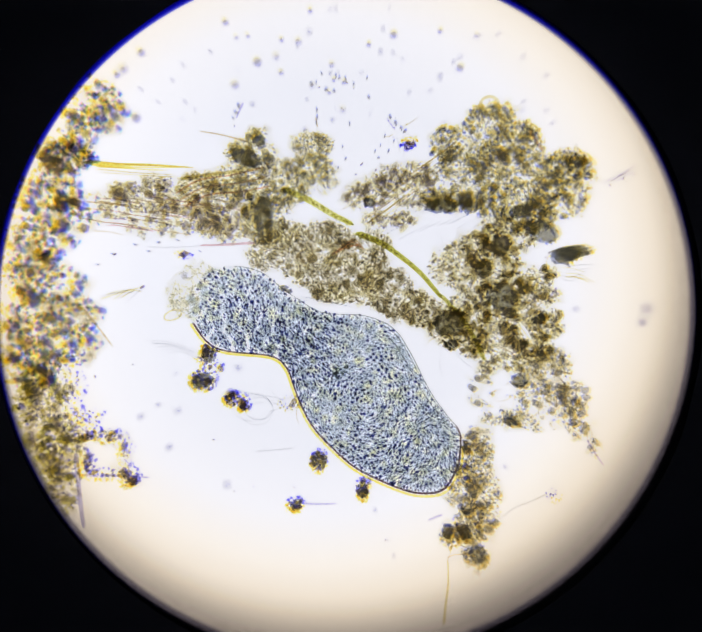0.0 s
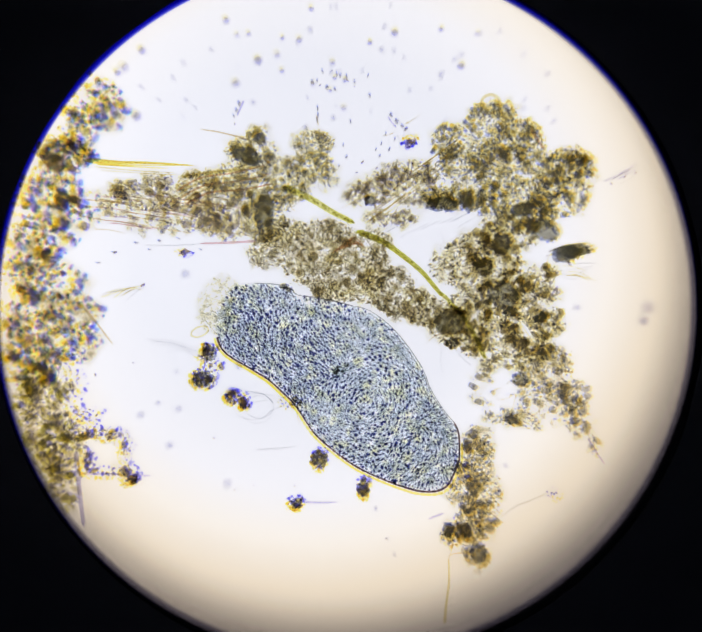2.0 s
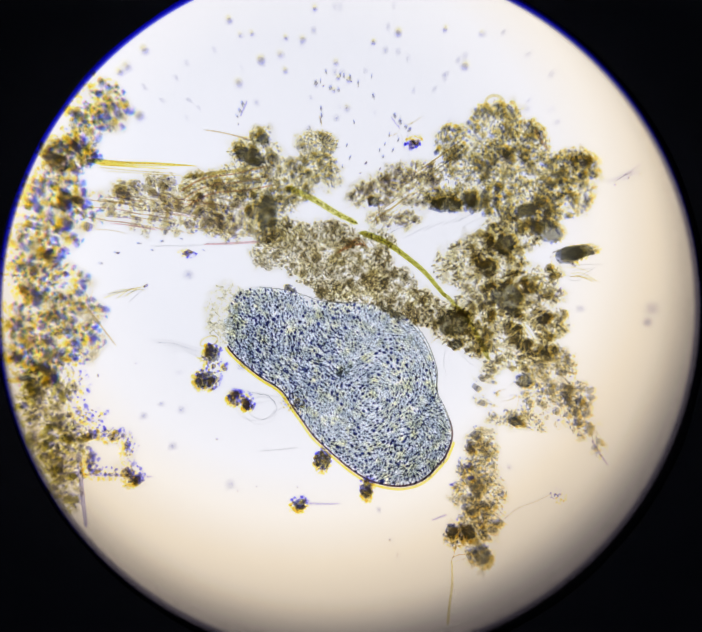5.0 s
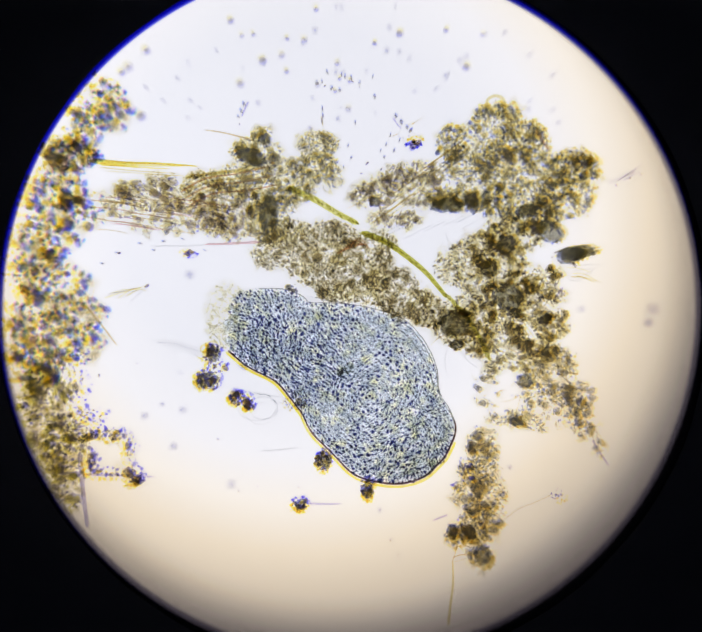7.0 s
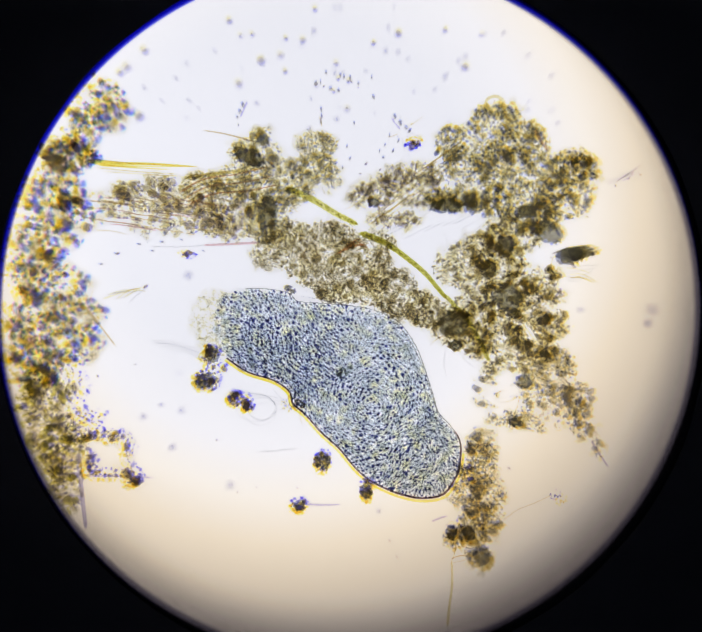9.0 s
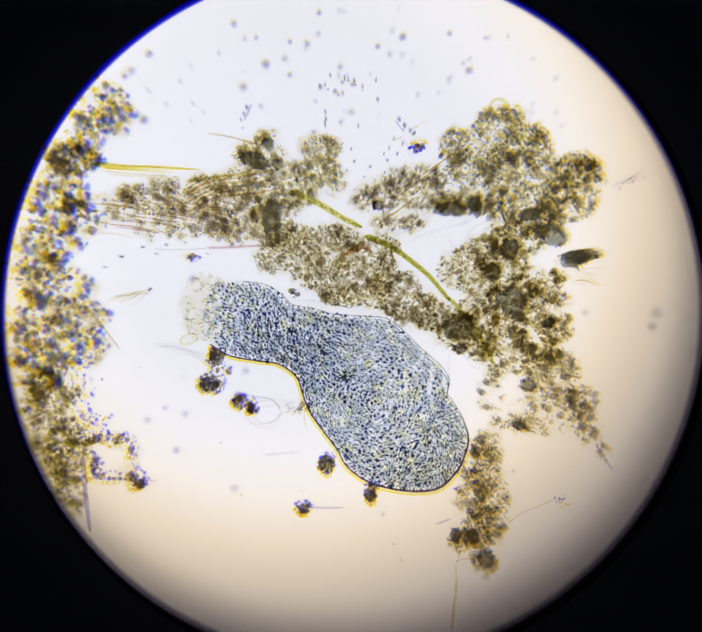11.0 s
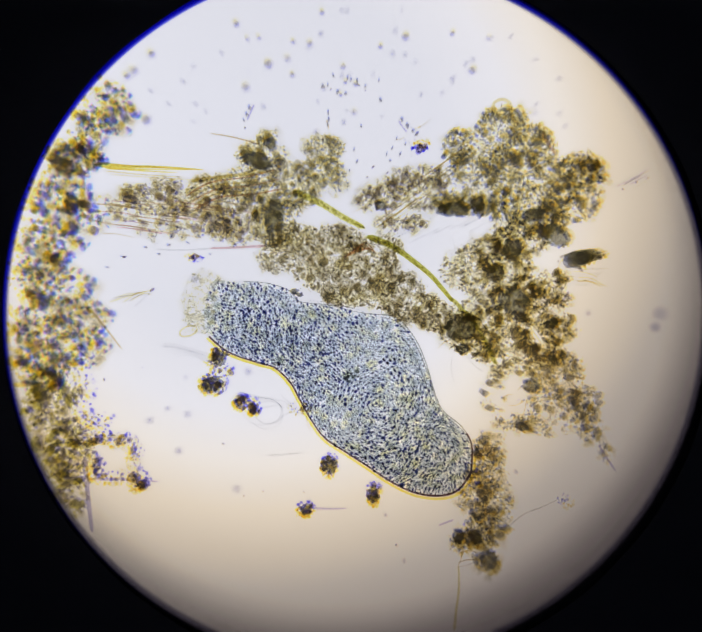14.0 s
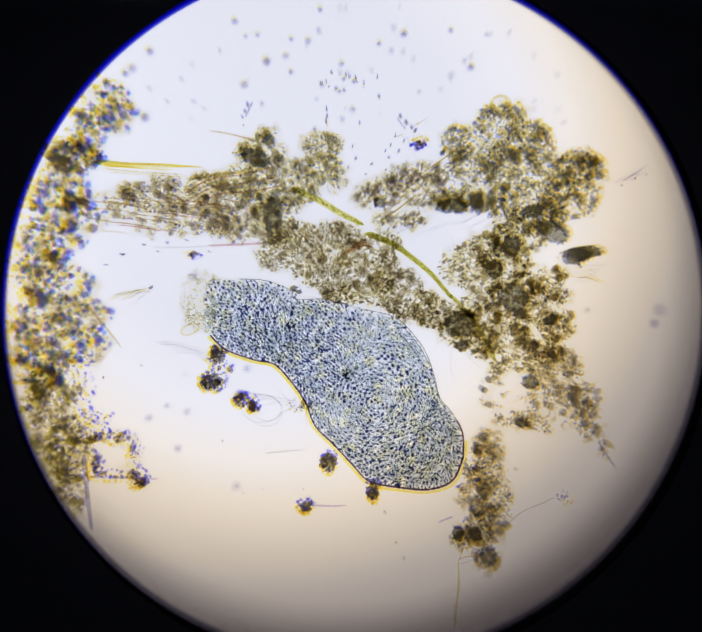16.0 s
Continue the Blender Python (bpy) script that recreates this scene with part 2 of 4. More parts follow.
def build_mesh(name, verts, faces, index=None, mats=(), smooth=False, thickness=None):
    me = bpy.data.meshes.new(name)
    me.from_pydata([tuple(v) for v in verts], [], faces)
    for m in mats:
        me.materials.append(m)
    if index is not None:
        me.polygons.foreach_set("material_index", index)
    if smooth:
        me.polygons.foreach_set("use_smooth", [True] * len(me.polygons))
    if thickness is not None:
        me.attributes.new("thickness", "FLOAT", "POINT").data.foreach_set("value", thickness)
    me.update()
    return me


def lens_cloud(name, items, rng, mats, n=6):
    """Many small lens-shaped bodies in one mesh, thickest in the middle.
    items: x, y, z, half length, half width, half height, turn, material, and the outline's own seed or None."""
    verts, faces, index, thick = [], [], [], []
    for x, y, z, a, b, h, turn, m, own in items:
        base = len(verts)
        ca, sa = math.cos(turn), math.sin(turn)
        lump = [0.74 + 0.5 * (math.sin(own * (j + 1) * 7.13) * 43758.5453 % 1.0) if own else rng.uniform(0.85, 1.15) for j in range(n)]
        for j in range(n):
            px, py = a * lump[j] * math.cos(TAU * j / n), b * lump[j] * math.sin(TAU * j / n)
            verts.append((x + px * ca - py * sa, y + px * sa + py * ca, z))
        verts += [(x, y, z + h), (x, y, z - h)]
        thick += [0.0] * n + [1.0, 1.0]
        for j in range(n):
            faces.append((base + j, base + (j + 1) % n, base + n))
            faces.append((base + (j + 1) % n, base + j, base + n + 1))
        index += [m] * (2 * n)
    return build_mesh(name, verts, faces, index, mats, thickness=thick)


def lump_mesh(name, rx, ry, h, seed, mats, rough=1.0):
    """A lumpy rounded body of two layers, thinning towards its rim; the upper and lower tints part into colour fringes
    at its sides.
    """
    rng = random.Random(seed)
    verts, faces, index, thick, n = [], [], [], [], 44
    off = Vector((rng.uniform(0, 50), rng.uniform(0, 50), rng.uniform(0, 50)))
    for layer, (z0, z1) in enumerate(((0.51, 1.0), (0.0, 0.49))):
        base = len(verts)
        for f, w, t in ((0.0, 0.72, 0.9), (0.5, 1.0, 0.08), (1.0, 0.72, 0.9)):
            for j in range(n):
                a = TAU * j / n
                d = 1 + rough * (0.26 * noise.noise(Vector((math.cos(a) * 1.6, math.sin(a) * 1.6, 0.3)) + off)
                                 + 0.16 * noise.noise(Vector((math.cos(a) * 3.5, math.sin(a) * 3.5, 0.7)) + off)
                                 + 0.10 * noise.noise(Vector((math.cos(a) * 9, math.sin(a) * 9, 1.7)) + off))
                verts.append((rx * w * d * math.cos(a), ry * w * d * math.sin(a), h * (z0 + (z1 - z0) * f)))
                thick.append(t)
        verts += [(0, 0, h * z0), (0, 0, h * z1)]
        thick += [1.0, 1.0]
        for r in (0, 1):
            for j in range(n):
                q = base + r * n
                faces.append([q + j, q + (j + 1) % n, q + n + (j + 1) % n, q + n + j])
        for j in range(n):
            faces.append([base + (j + 1) % n, base + j, base + 3 * n])
            faces.append([base + 2 * n + j, base + 2 * n + (j + 1) % n, base + 3 * n + 1])
        index += [layer] * (4 * n)
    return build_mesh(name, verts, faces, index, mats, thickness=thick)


def spline(points, steps):
    """A smooth row of places through the given ones."""
    pts = [Vector(p) for p in points]
    out = []
    for i in range(len(pts) - 1):
        a, b = pts[max(i - 1, 0)], pts[i]
        c, d = pts[i + 1], pts[min(i + 2, len(pts) - 1)]
        for k in range(steps):
            t = k / steps
            out.append(0.5 * ((2 * b) + (c - a) * t + (2 * a - 5 * b + 4 * c - d) * t * t + (3 * b - a - 3 * c + d) * t ** 3))
    out.append(pts[-1])
    return out


def tube_mesh(name, points, r0, r1, mats, steps=8, sides=7, knots=0.0):
    """A tapering thread along the points, faintly knotted like a row of cells."""
    path = spline(points, steps)
    verts, faces = [], []
    for i, p in enumerate(path):
        way = (path[min(i + 1, len(path) - 1)] - path[max(i - 1, 0)]).normalized()
        side = Vector((-way.y, way.x, 0)).normalized()
        up = way.cross(side)
        f = i / (len(path) - 1)
        r = (r0 + (r1 - r0) * f) * (1 - knots * (i % 2)) * min(1.0, 0.35 + 0.33 * min(i, len(path) - 1 - i))
        for j in range(sides):
            a = TAU * j / sides
            verts.append(p + side * (r * math.cos(a)) + up * (r * math.sin(a)))
    n = len(path)
    faces.append(list(range(sides))[::-1])
    for i in range(n - 1):
        for j in range(sides):
            faces.append([i * sides + j, i * sides + (j + 1) % sides, (i + 1) * sides + (j + 1) % sides, (i + 1) * sides + j])
    faces.append([(n - 1) * sides + j for j in range(sides)])
    return build_mesh(name, verts, faces, None, mats, smooth=True)


def ring_mesh(name, inner, outer, z0, z1, n=180, rough=0.0, mats=(), under=0.0):
    """A flat ring with thickness; its inner edge slightly uneven by rough metres."""
    verts, faces = [], []
    for j in range(n):
        a = TAU * j / n
        k = rough * noise.noise(Vector((math.cos(a) * 6, math.sin(a) * 6, 3.1)))
        for r, z in ((inner + k + under, z0), (outer, z0), (outer, z1), (inner + k, z1)):
            verts.append((r * math.cos(a), r * math.sin(a), z))
    for j in range(n):
        p, q = 4 * j, 4 * ((j + 1) % n)
        for k in range(4):
            faces.append([p + k, q + k, q + (k + 1) % 4, p + (k + 1) % 4])
    return build_mesh(name, verts, faces, None, mats)


# ---- the microscope: lamp, field diaphragm, slide ----
def disc_mesh(name, radius, z0, z1, n=96, mats=()):
    verts = [(radius * math.cos(TAU * j / n), radius * math.sin(TAU * j / n), z) for z in (z0, z1) for j in range(n)]
    faces = [list(range(n))[::-1], list(range(n, 2 * n))]
    faces += [[j, (j + 1) % n, n + (j + 1) % n, n + j] for j in range(n)]
    return build_mesh(name, verts, faces, None, mats)


FIELD = at(777, 698)
R_FIELD = 0.812

lamp = empty("microscope_lamp", "black microscope lamp with a glowing ground-glass window under the slide", "lamp")
lamp.location = (FIELD.x, FIELD.y, -0.42)
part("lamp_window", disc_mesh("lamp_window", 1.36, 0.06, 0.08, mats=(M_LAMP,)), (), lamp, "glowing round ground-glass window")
part("housing", ring_mesh("housing", 1.364, 1.52, 0.0, 0.12, mats=(M_HOUSING,)), (), lamp)
part("base_plate", disc_mesh("base_plate", 1.52, -0.05, -0.004, mats=(M_HOUSING,)), (), lamp)

table = new("floor", disc_mesh("floor", 2.6, -0.52, -0.474, mats=(M_BLACK,)))
tagged(table, "matt black microscope stand under the lamp", "floor", kind="structure")

diaphragm = new("field_diaphragm", ring_mesh("field_diaphragm", R_FIELD, 2.6, -0.060, -0.040, rough=0.003, mats=(M_BLACK,), under=0.03))
diaphragm.location = (FIELD.x, FIELD.y, 0)
tagged(diaphragm, "matt black diaphragm plate with a round opening", "diaphragm", kind="structure")
# added ring: the optics' blue fringe painted round the opening
blue_fringe_ring = part("blue_fringe_ring", ring_mesh("blue_fringe_ring", R_FIELD - 0.030, R_FIELD + 0.05, -0.067, -0.064, mats=(M_BLUE_EDGE,)), (), diaphragm, "added ring painting the blue colour fringe of the field's edge")
blue_fringe_ring.location = (-0.003, -0.002, 0)
# added ring: soft shade of the opening's edge, painted as a tint
shade_ring = part("penumbra_ring", ring_mesh("penumbra_ring", R_FIELD - 0.030, R_FIELD + 0.05, -0.084, -0.081, mats=(M_SHADE_EDGE,)), (), diaphragm, "added ring painting the soft dark penumbra of the field's edge")
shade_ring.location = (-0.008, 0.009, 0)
# added ring, set off-centre: vignette painted grey at the lower right
dim_ring = part("vignette_ring", ring_mesh("vignette_ring", 0.68, R_FIELD + 0.16, -0.074, -0.071, mats=(M_DIM_EDGE,)), (), diaphragm, "added grey ring painting the vignette at the field's edge")
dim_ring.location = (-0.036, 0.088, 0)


def slide():
    bm = bmesh.new()
    bmesh.ops.create_cube(bm, size=1.0)
    bmesh.ops.scale(bm, vec=(3.8, 3.2, 0.026), verts=bm.verts)
    bmesh.ops.translate(bm, vec=(0, 0, -0.013), verts=bm.verts)
    bmesh.ops.bevel(bm, geom=bm.edges[:], offset=0.004, segments=2, affect="EDGES")
    me = bpy.data.meshes.new("slide")
    bm.to_mesh(me)
    bm.free()
    me.materials.append(M_SLIDE)
    return tagged(new("ground", me), "clear glass microscope slide with a film of pond water", "slide", kind="structure")


slide()


# ---- drifts of debris ----
def drift(label, blobs, count, seed, upper_tint, lower_tint, size=(3.4, 7.5), lumps=(), coarse=24, gaps=-0.10, film=0.055, tall=0.022, mucus=1, limit=2, sides=8, murky=0.12, bristles=0, mid=None, shreds=0.45, veil=0, group="debris drifts"):
    """A loose drift of silt on the slide. Blobs: u, v, half widths, density. Fine silt is one mesh; coarse grains and lumps are parts."""
    rng = random.Random(seed)
    root = empty("debris_clump", label, "debris", group)
    weight = [b[2] * b[3] * b[4] for b in blobs]
    items, made, tries, filled, haze = [], 0, 0, collections.Counter(), collections.Counter()
    while made < count and tries < count * 30:
        tries += 1
        b = rng.choices(blobs, weight)[0]
        a, q = rng.random() * TAU, rng.random() ** 0.55
        u, v = b[0] + b[2] * q * 1.12 * math.cos(a), b[1] + b[3] * q * 1.12 * math.sin(a)
        thick = 0.7 * noise.noise(Vector((u / 26, v / 26, seed * 3.7))) + 0.6 * noise.noise(Vector((u / 11, v / 11, seed * 1.9)))
        cell = (int(u / 8), int(v / 8))
        heap = noise.noise(Vector((u / 42, v / 42, seed * 2.3)))
        most = limit + (heap > 0.2) - (heap < -0.22 and limit > 1)
        if thick < gaps - 0.12 + 0.30 * (q - 0.6) or filled[cell] >= most or math.hypot(u - 777, v - 702) > 768:
            continue
        made += 1
        filled[cell] += 1
        r = (size[0] + (size[1] - size[0]) * rng.random() ** 1.8) * (1.6 if rng.random() < 0.10 else 1.0) * (1.15 if heap > 0.08 else 0.92) / 1000
        z = 0.006 + rng.random() * (film - 0.02) * (1.1 - q)
        p, turn, own, k = at(u, v), rng.random() * TAU, rng.random(), rng.uniform(0.34, 1)
        # the warm layer lifted by tall spreads outwards like a lens colour fringe
        items.append((p.x, p.y, z + tall, r, r * k, 0.005, turn, 0, own))
        if mid:
            items.append((p.x, p.y, z + tall * 0.16, r, r * k, 0.005, turn, 5, own))
        if rng.random() < shreds:
            half = rng.uniform(3.0, 8.0) / 1000
            items.append((p.x + rng.uniform(-0.008, 0.008), p.y + rng.uniform(-0.008, 0.008), z + 0.012, half, rng.uniform(0.7, 1.2) / 1000, 0.001, rng.gauss(-0.9, 0.8), 4, None))
        items.append((p.x, p.y, z, r, r * k, 0.005, turn, 1, own))
        wide = (int(u / 12), int(v / 12))
        if made % mucus == 0 and haze[wide] < 4 and q < 0.95:
            haze[wide] += 1
            r = rng.uniform(0.010, 0.019)
            murk = 3 if noise.noise(Vector((u / 40, v / 40, seed * 5.1))) > murky else 2
            items.append((p.x + rng.uniform(-0.011, 0.011), p.y + rng.uniform(-0.011, 0.011), z + tall / 2, r, r * k, 0.006, turn, murk, own))
    for u, v, rx, ry, turn in lumps:
        for _ in range(int(12 + (rx + ry) * 0.6) if shreds else 0):
            a, q, c, s = rng.random() * TAU, rng.uniform(0.62, 1.02), math.cos(radians(turn)), math.sin(radians(turn))
            x, y = rx * q * math.cos(a), ry * q * math.sin(a)
            p, r, z, own = at(u, v) + Vector((x * c - y * s, x * s + y * c, 0)) / 1000, rng.uniform(3, 6.5) / 1000, rng.uniform(0.006, 0.03), rng.random()
            items.append((p.x, p.y, z + tall, r, r * 0.8, 0.005, a, 0, own))
            items.append((p.x, p.y, z, r, r * 0.8, 0.005, a, 1, own))
    for _ in range(veil):
        b = rng.choices(blobs, weight)[0]
        a, q = rng.random() * TAU, math.sqrt(rng.random()) * 1.05
        u, v = b[0] + b[2] * q * math.cos(a), b[1] + b[3] * q * math.sin(a)
        if math.hypot(u - 777, v - 702) > 768:
            continue
        p, r = at(u, v), rng.uniform(0.012, 0.030)
        items.append((p.x, p.y, 0.012 + rng.random() * 0.02, r, r * rng.uniform(0.45, 0.9), 0.005, rng.gauss(-0.5, 0.6), 6, rng.random()))
    part("silt", lens_cloud("silt", items, rng, (upper_tint, lower_tint, M_MUCUS, M_MURK, M_STROKE, mid or upper_tint, M_VEIL), n=sides), (), root, kind="stuff")
    shapes = [lump_mesh("coarse_grain", 0.0085, 0.0065, 0.034, seed * 10 + k, (M_AMBER, M_BASE) if mid else (upper_tint, lower_tint)) for k in range(3)]
    for k in range(coarse):
        b = rng.choices(blobs, weight)[0]
        a, q = rng.random() * TAU, math.sqrt(rng.random())
        u, v = b[0] + b[2] * q * math.cos(a), b[1] + b[3] * q * math.sin(a)
        if math.hypot(u - 777, v - 702) > 768:
            continue
        ob = part("coarse_grain", shapes[k % 3], (), root)
        ob.location = at(u, v, 0.002 + rng.random() * 0.03)
        ob.rotation_euler = (0, 0, rng.random() * TAU)
        s = rng.uniform(0.7, 1.5)
        ob.scale = (s, s, 1)
    for k in range(bristles):
        b = rng.choices(blobs, weight)[0]
        a = rng.random() * TAU
        u, v = b[0] + b[2] * 0.8 * math.cos(a), b[1] + b[3] * 0.8 * math.sin(a)
        if math.hypot(u - 777, v - 702) > 730:
            continue
        long, bend, aim = rng.uniform(22, 52), rng.uniform(-6, 6), a + rng.gauss(0, 0.5)
        pts = [at(u + long * f * math.cos(aim) - bend * 4 * f * (1 - f) * math.sin(aim), v + long * f * math.sin(aim) + bend * 4 * f * (1 - f) * math.cos(aim), 0.012)
               for f in (0, 0.5, 1)]
        part("bristle", tube_mesh("bristle", pts, rng.uniform(0.9, 1.7) / 1000, 0.0006, (M_CLEAR_F if k % 3 else M_BROWN_F,), steps=4, sides=5), (), root)
    for k, (u, v, rx, ry, turn) in enumerate(lumps):
        ob = part("dark_lump", lump_mesh("dark_lump", 0.96 * rx / 1000, 0.96 * ry / 1000, 0.075, seed * 100 + k, (M_LUMP_TOP, M_LUMP_LOW)), (), root, "dark brown lump")
        ob.location = at(u, v, 0.002)
        ob.rotation_euler = (0, 0, radians(turn))
    return root


drift("mottled amber and blue drift of debris at the field's edge",
    [(215, 245, 62, 58, 1), (140, 345, 66, 42, 1.1), (105, 430, 66, 55, 0.9), (175, 470, 62, 45, 0.8), (90, 530, 75, 48, 0.9), (60, 600, 58, 55, 0.9),
     (115, 640, 75, 50, 0.8), (150, 700, 70, 40, 1), (75, 720, 66, 55, 0.9), (165, 765, 55, 45, 0.8), (70, 810, 66, 55, 1)],
    740, 3, M_YELLOW, M_CYAN, (5.5, 15.0), [], 30, -0.04, tall=0.054, limit=1, mucus=2, murky=0.45, bristles=7, mid=M_ROSY, shreds=0.05, veil=980)
drift("olive drift of fine debris along the field's edge",
    [(105, 860, 52, 50, 1), (85, 930, 66, 66, 1), (110, 1010, 58, 60, 1), (132, 1090, 40, 62, 1), (150, 990, 45, 40, 0.8)],
    640, 5, M_LEAF, M_PALE_LOW, (3.0, 7.4), [], 36, -0.20, tall=0.034, bristles=4, veil=150, shreds=0.25)
drift("murky brown patch of debris at the strand's root",
    [(142, 348, 50, 32, 1), (110, 352, 36, 24, 0.8), (165, 300, 40, 30, 0.5)],
    110, 4, M_OCHRE, M_SLATE, (4, 9), [], 6, -0.4, murky=-1.0)
drift("small ring of blue and amber grains", 
    [(195, 968, 42, 14, 1), (250, 972, 32, 14, 1), (283, 1008, 14, 26, 0.8), (292, 1062, 20, 22, 1.4), (236, 1058, 44, 10, 1.3), (196, 1030, 11, 26, 1)],
    190, 6, M_AMBER, M_BASE, (3.8, 8.0), [], 10, -0.7, tall=0.044, limit=1, mucus=4, shreds=0.1, veil=16)
drift("row of deep blue grains along the drift's inner side", [(168, 790, 16, 30, 1), (178, 850, 13, 34, 1), (172, 915, 13, 34, 1), (205, 930, 26, 16, 0.8)], 74, 33, M_AMBER, M_BASE, (4.0, 8.5), [], 0, -0.4, tall=0.042, limit=1, mucus=99, shreds=0.0)
drift("loose straw-brown arm of debris and fibres",
    [(272, 430, 32, 24, 1), (345, 415, 42, 26, 0.9), (300, 470, 90, 24, 0.7), (400, 450, 56, 30, 1), (440, 415, 42, 36, 1), (490, 470, 62, 48, 1),
     (380, 508, 95, 16, 0.5), (500, 512, 60, 24, 0.7)],
    640, 7, M_OLIVE, M_PALE_LOW, (2.4, 6.2), [], 34, 0.0, tall=0.03, bristles=14, shreds=0.4, veil=170)
drift("dark brown clump of debris with amber edges",
    [(560, 345, 52, 34, 1.2), (600, 380, 46, 30, 1), (576, 303, 22, 15, 1.2), (698, 322, 42, 24, 1), (690, 375, 52, 30, 0.9), (640, 425, 50, 30, 0.9),
     (600, 440, 56, 40, 1.1), (585, 490, 44, 46, 1.3), (722, 400, 28, 28, 0.6), (520, 410, 56, 36, 0.9)],
    1380, 8, M_OCHRE, M_SLATE, (2.2, 5.9), [(548, 350, 38, 19, -18), (590, 474, 24, 47, -6), (578, 312, 14, 10, 0)], 56, -0.12, tall=0.03, bristles=12)
drift("dense grey-brown clump of fine debris",
    [(640, 540, 56, 42, 0.9), (720, 540, 68, 40, 1.2), (700, 590, 66, 45, 1.2), (790, 590, 68, 52, 1.3), (760, 645, 64, 30, 1.1), (850, 640, 66, 40, 1.1),
     (905, 680, 58, 30, 1), (960, 702, 50, 28, 0.9), (1010, 730, 46, 36, 1.2), (592, 570, 38, 30, 0.4), (830, 540, 40, 18, 0.6)],
    3100, 9, M_OLIVE, M_SILT, (1.6, 4.3), [(1005, 722, 36, 30, 20), (1008, 770, 16, 12, 0)], 26, -0.36, 0.07, murky=0.0, bristles=21, mucus=2, veil=160, limit=3)
drift("thin bridge of straw fibres and debris",
    [(820, 440, 50, 24, 1), (880, 392, 34, 22, 0.9), (850, 420, 50, 28, 0.8), (925, 400, 50, 36, 0.7), (945, 440, 56, 28, 0.45), (872, 490, 62, 18, 0.4)],
    552, 11, M_OLIVE, M_PALE_LOW, (2.2, 5.7), [(826, 452, 14, 12, 0)], 22, -0.1, bristles=9)
drift("large amber-edged brown clump of debris",
    [(1100, 275, 58, 42, 1), (1020, 322, 55, 40, 1), (1060, 370, 76, 48, 1.1), (1150, 322, 58, 48, 1), (1180, 400, 78, 56, 1.1), (1268, 388, 52, 50, 0.9),
     (1240, 440, 66, 48, 0.9), (1000, 445, 56, 26, 1), (1092, 440, 56, 40, 1.1), (1180, 480, 66, 36, 1.1)],
    2000, 12, M_OCHRE, M_SLATE, (3.4, 8.8), [(985, 460, 38, 18, 0), (1212, 518, 38, 27, -35), (1042, 455, 16, 26, 10), (1165, 472, 30, 16, 10)], 70, -0.20, 0.07, tall=0.034, murky=0.28, bristles=18, veil=110, shreds=0.6)
drift("brown stem of debris with dark lumps",
    [(1130, 520, 66, 38, 1), (1060, 562, 46, 36, 1), (1020, 592, 56, 46, 0.8), (1110, 602, 56, 56, 1), (1150, 660, 66, 48, 1), (1070, 672, 56, 46, 0.9),
     (1205, 640, 44, 46, 0.6), (1210, 722, 50, 34, 0.8), (1110, 742, 62, 44, 1), (1055, 765, 36, 30, 0.8), (1170, 790, 62, 42, 0.9), (1088, 818, 18, 24, 1)],
    1725, 13, M_OCHRE, M_SILT, (2.6, 7.0), [(1120, 548, 22, 25, 0), (1080, 598, 21, 22, 0), (1122, 664, 38, 34, 10), (1140, 700, 16, 12, 0), (1205, 712, 16, 10, 30)], 60, -0.08, tall=0.03, bristles=21, veil=190, shreds=0.8, murky=0.24)
drift("ragged lower fringe of amber and lilac debris",
    [(1225, 822, 46, 46, 0.9), (1200, 870, 66, 36, 0.8), (1268, 890, 44, 38, 0.8), (1292, 940, 26, 36, 0.7), (1135, 935, 54, 18, 0.8), (1075, 880, 28, 40, 0.4),
     (1325, 1005, 12, 22, 0.8), (1205, 930, 60, 30, 0.35)],
    540, 14, M_PALE_TOP, M_SLATE, (2.6, 6.8), [(1160, 850, 20, 17, 10), (1140, 942, 16, 9, -20)], 36, -0.02, tall=0.030, mucus=2, bristles=18, veil=110, shreds=0.6)
drift("hanging tail of olive debris and blue grains",
    [(1068, 990, 36, 34, 1), (1060, 1050, 42, 44, 1), (1042, 1110, 38, 38, 1), (1058, 1170, 46, 46, 0.8), (1010, 1190, 26, 30, 1), (1065, 1240, 30, 26, 1.2), (1095, 1110, 22, 56, 0.4)],
    600, 15, M_PALE_TOP, M_SLATE, (3.0, 7.6), [(1068, 1240, 20, 22, 0), (1000, 1188, 13, 18, 0), (1040, 1190, 14, 14, 0)], 30, -0.1, tall=0.030, mucus=2, bristles=16, veil=190, shreds=0.7)
drift("blue grains on the hanging tail's inner side", [(1052, 1000, 16, 12, 1), (1035, 1062, 14, 20, 1), (1012, 1092, 12, 10, 1), (1010, 1180, 14, 16, 1), (1062, 1180, 14, 10, 0.8)], 46, 34, M_AMBER, M_BASE, (4.0, 8.0), [], 0, -0.5, tall=0.03, limit=1, mucus=99, shreds=0.0)

BITS = "loose debris flakes"
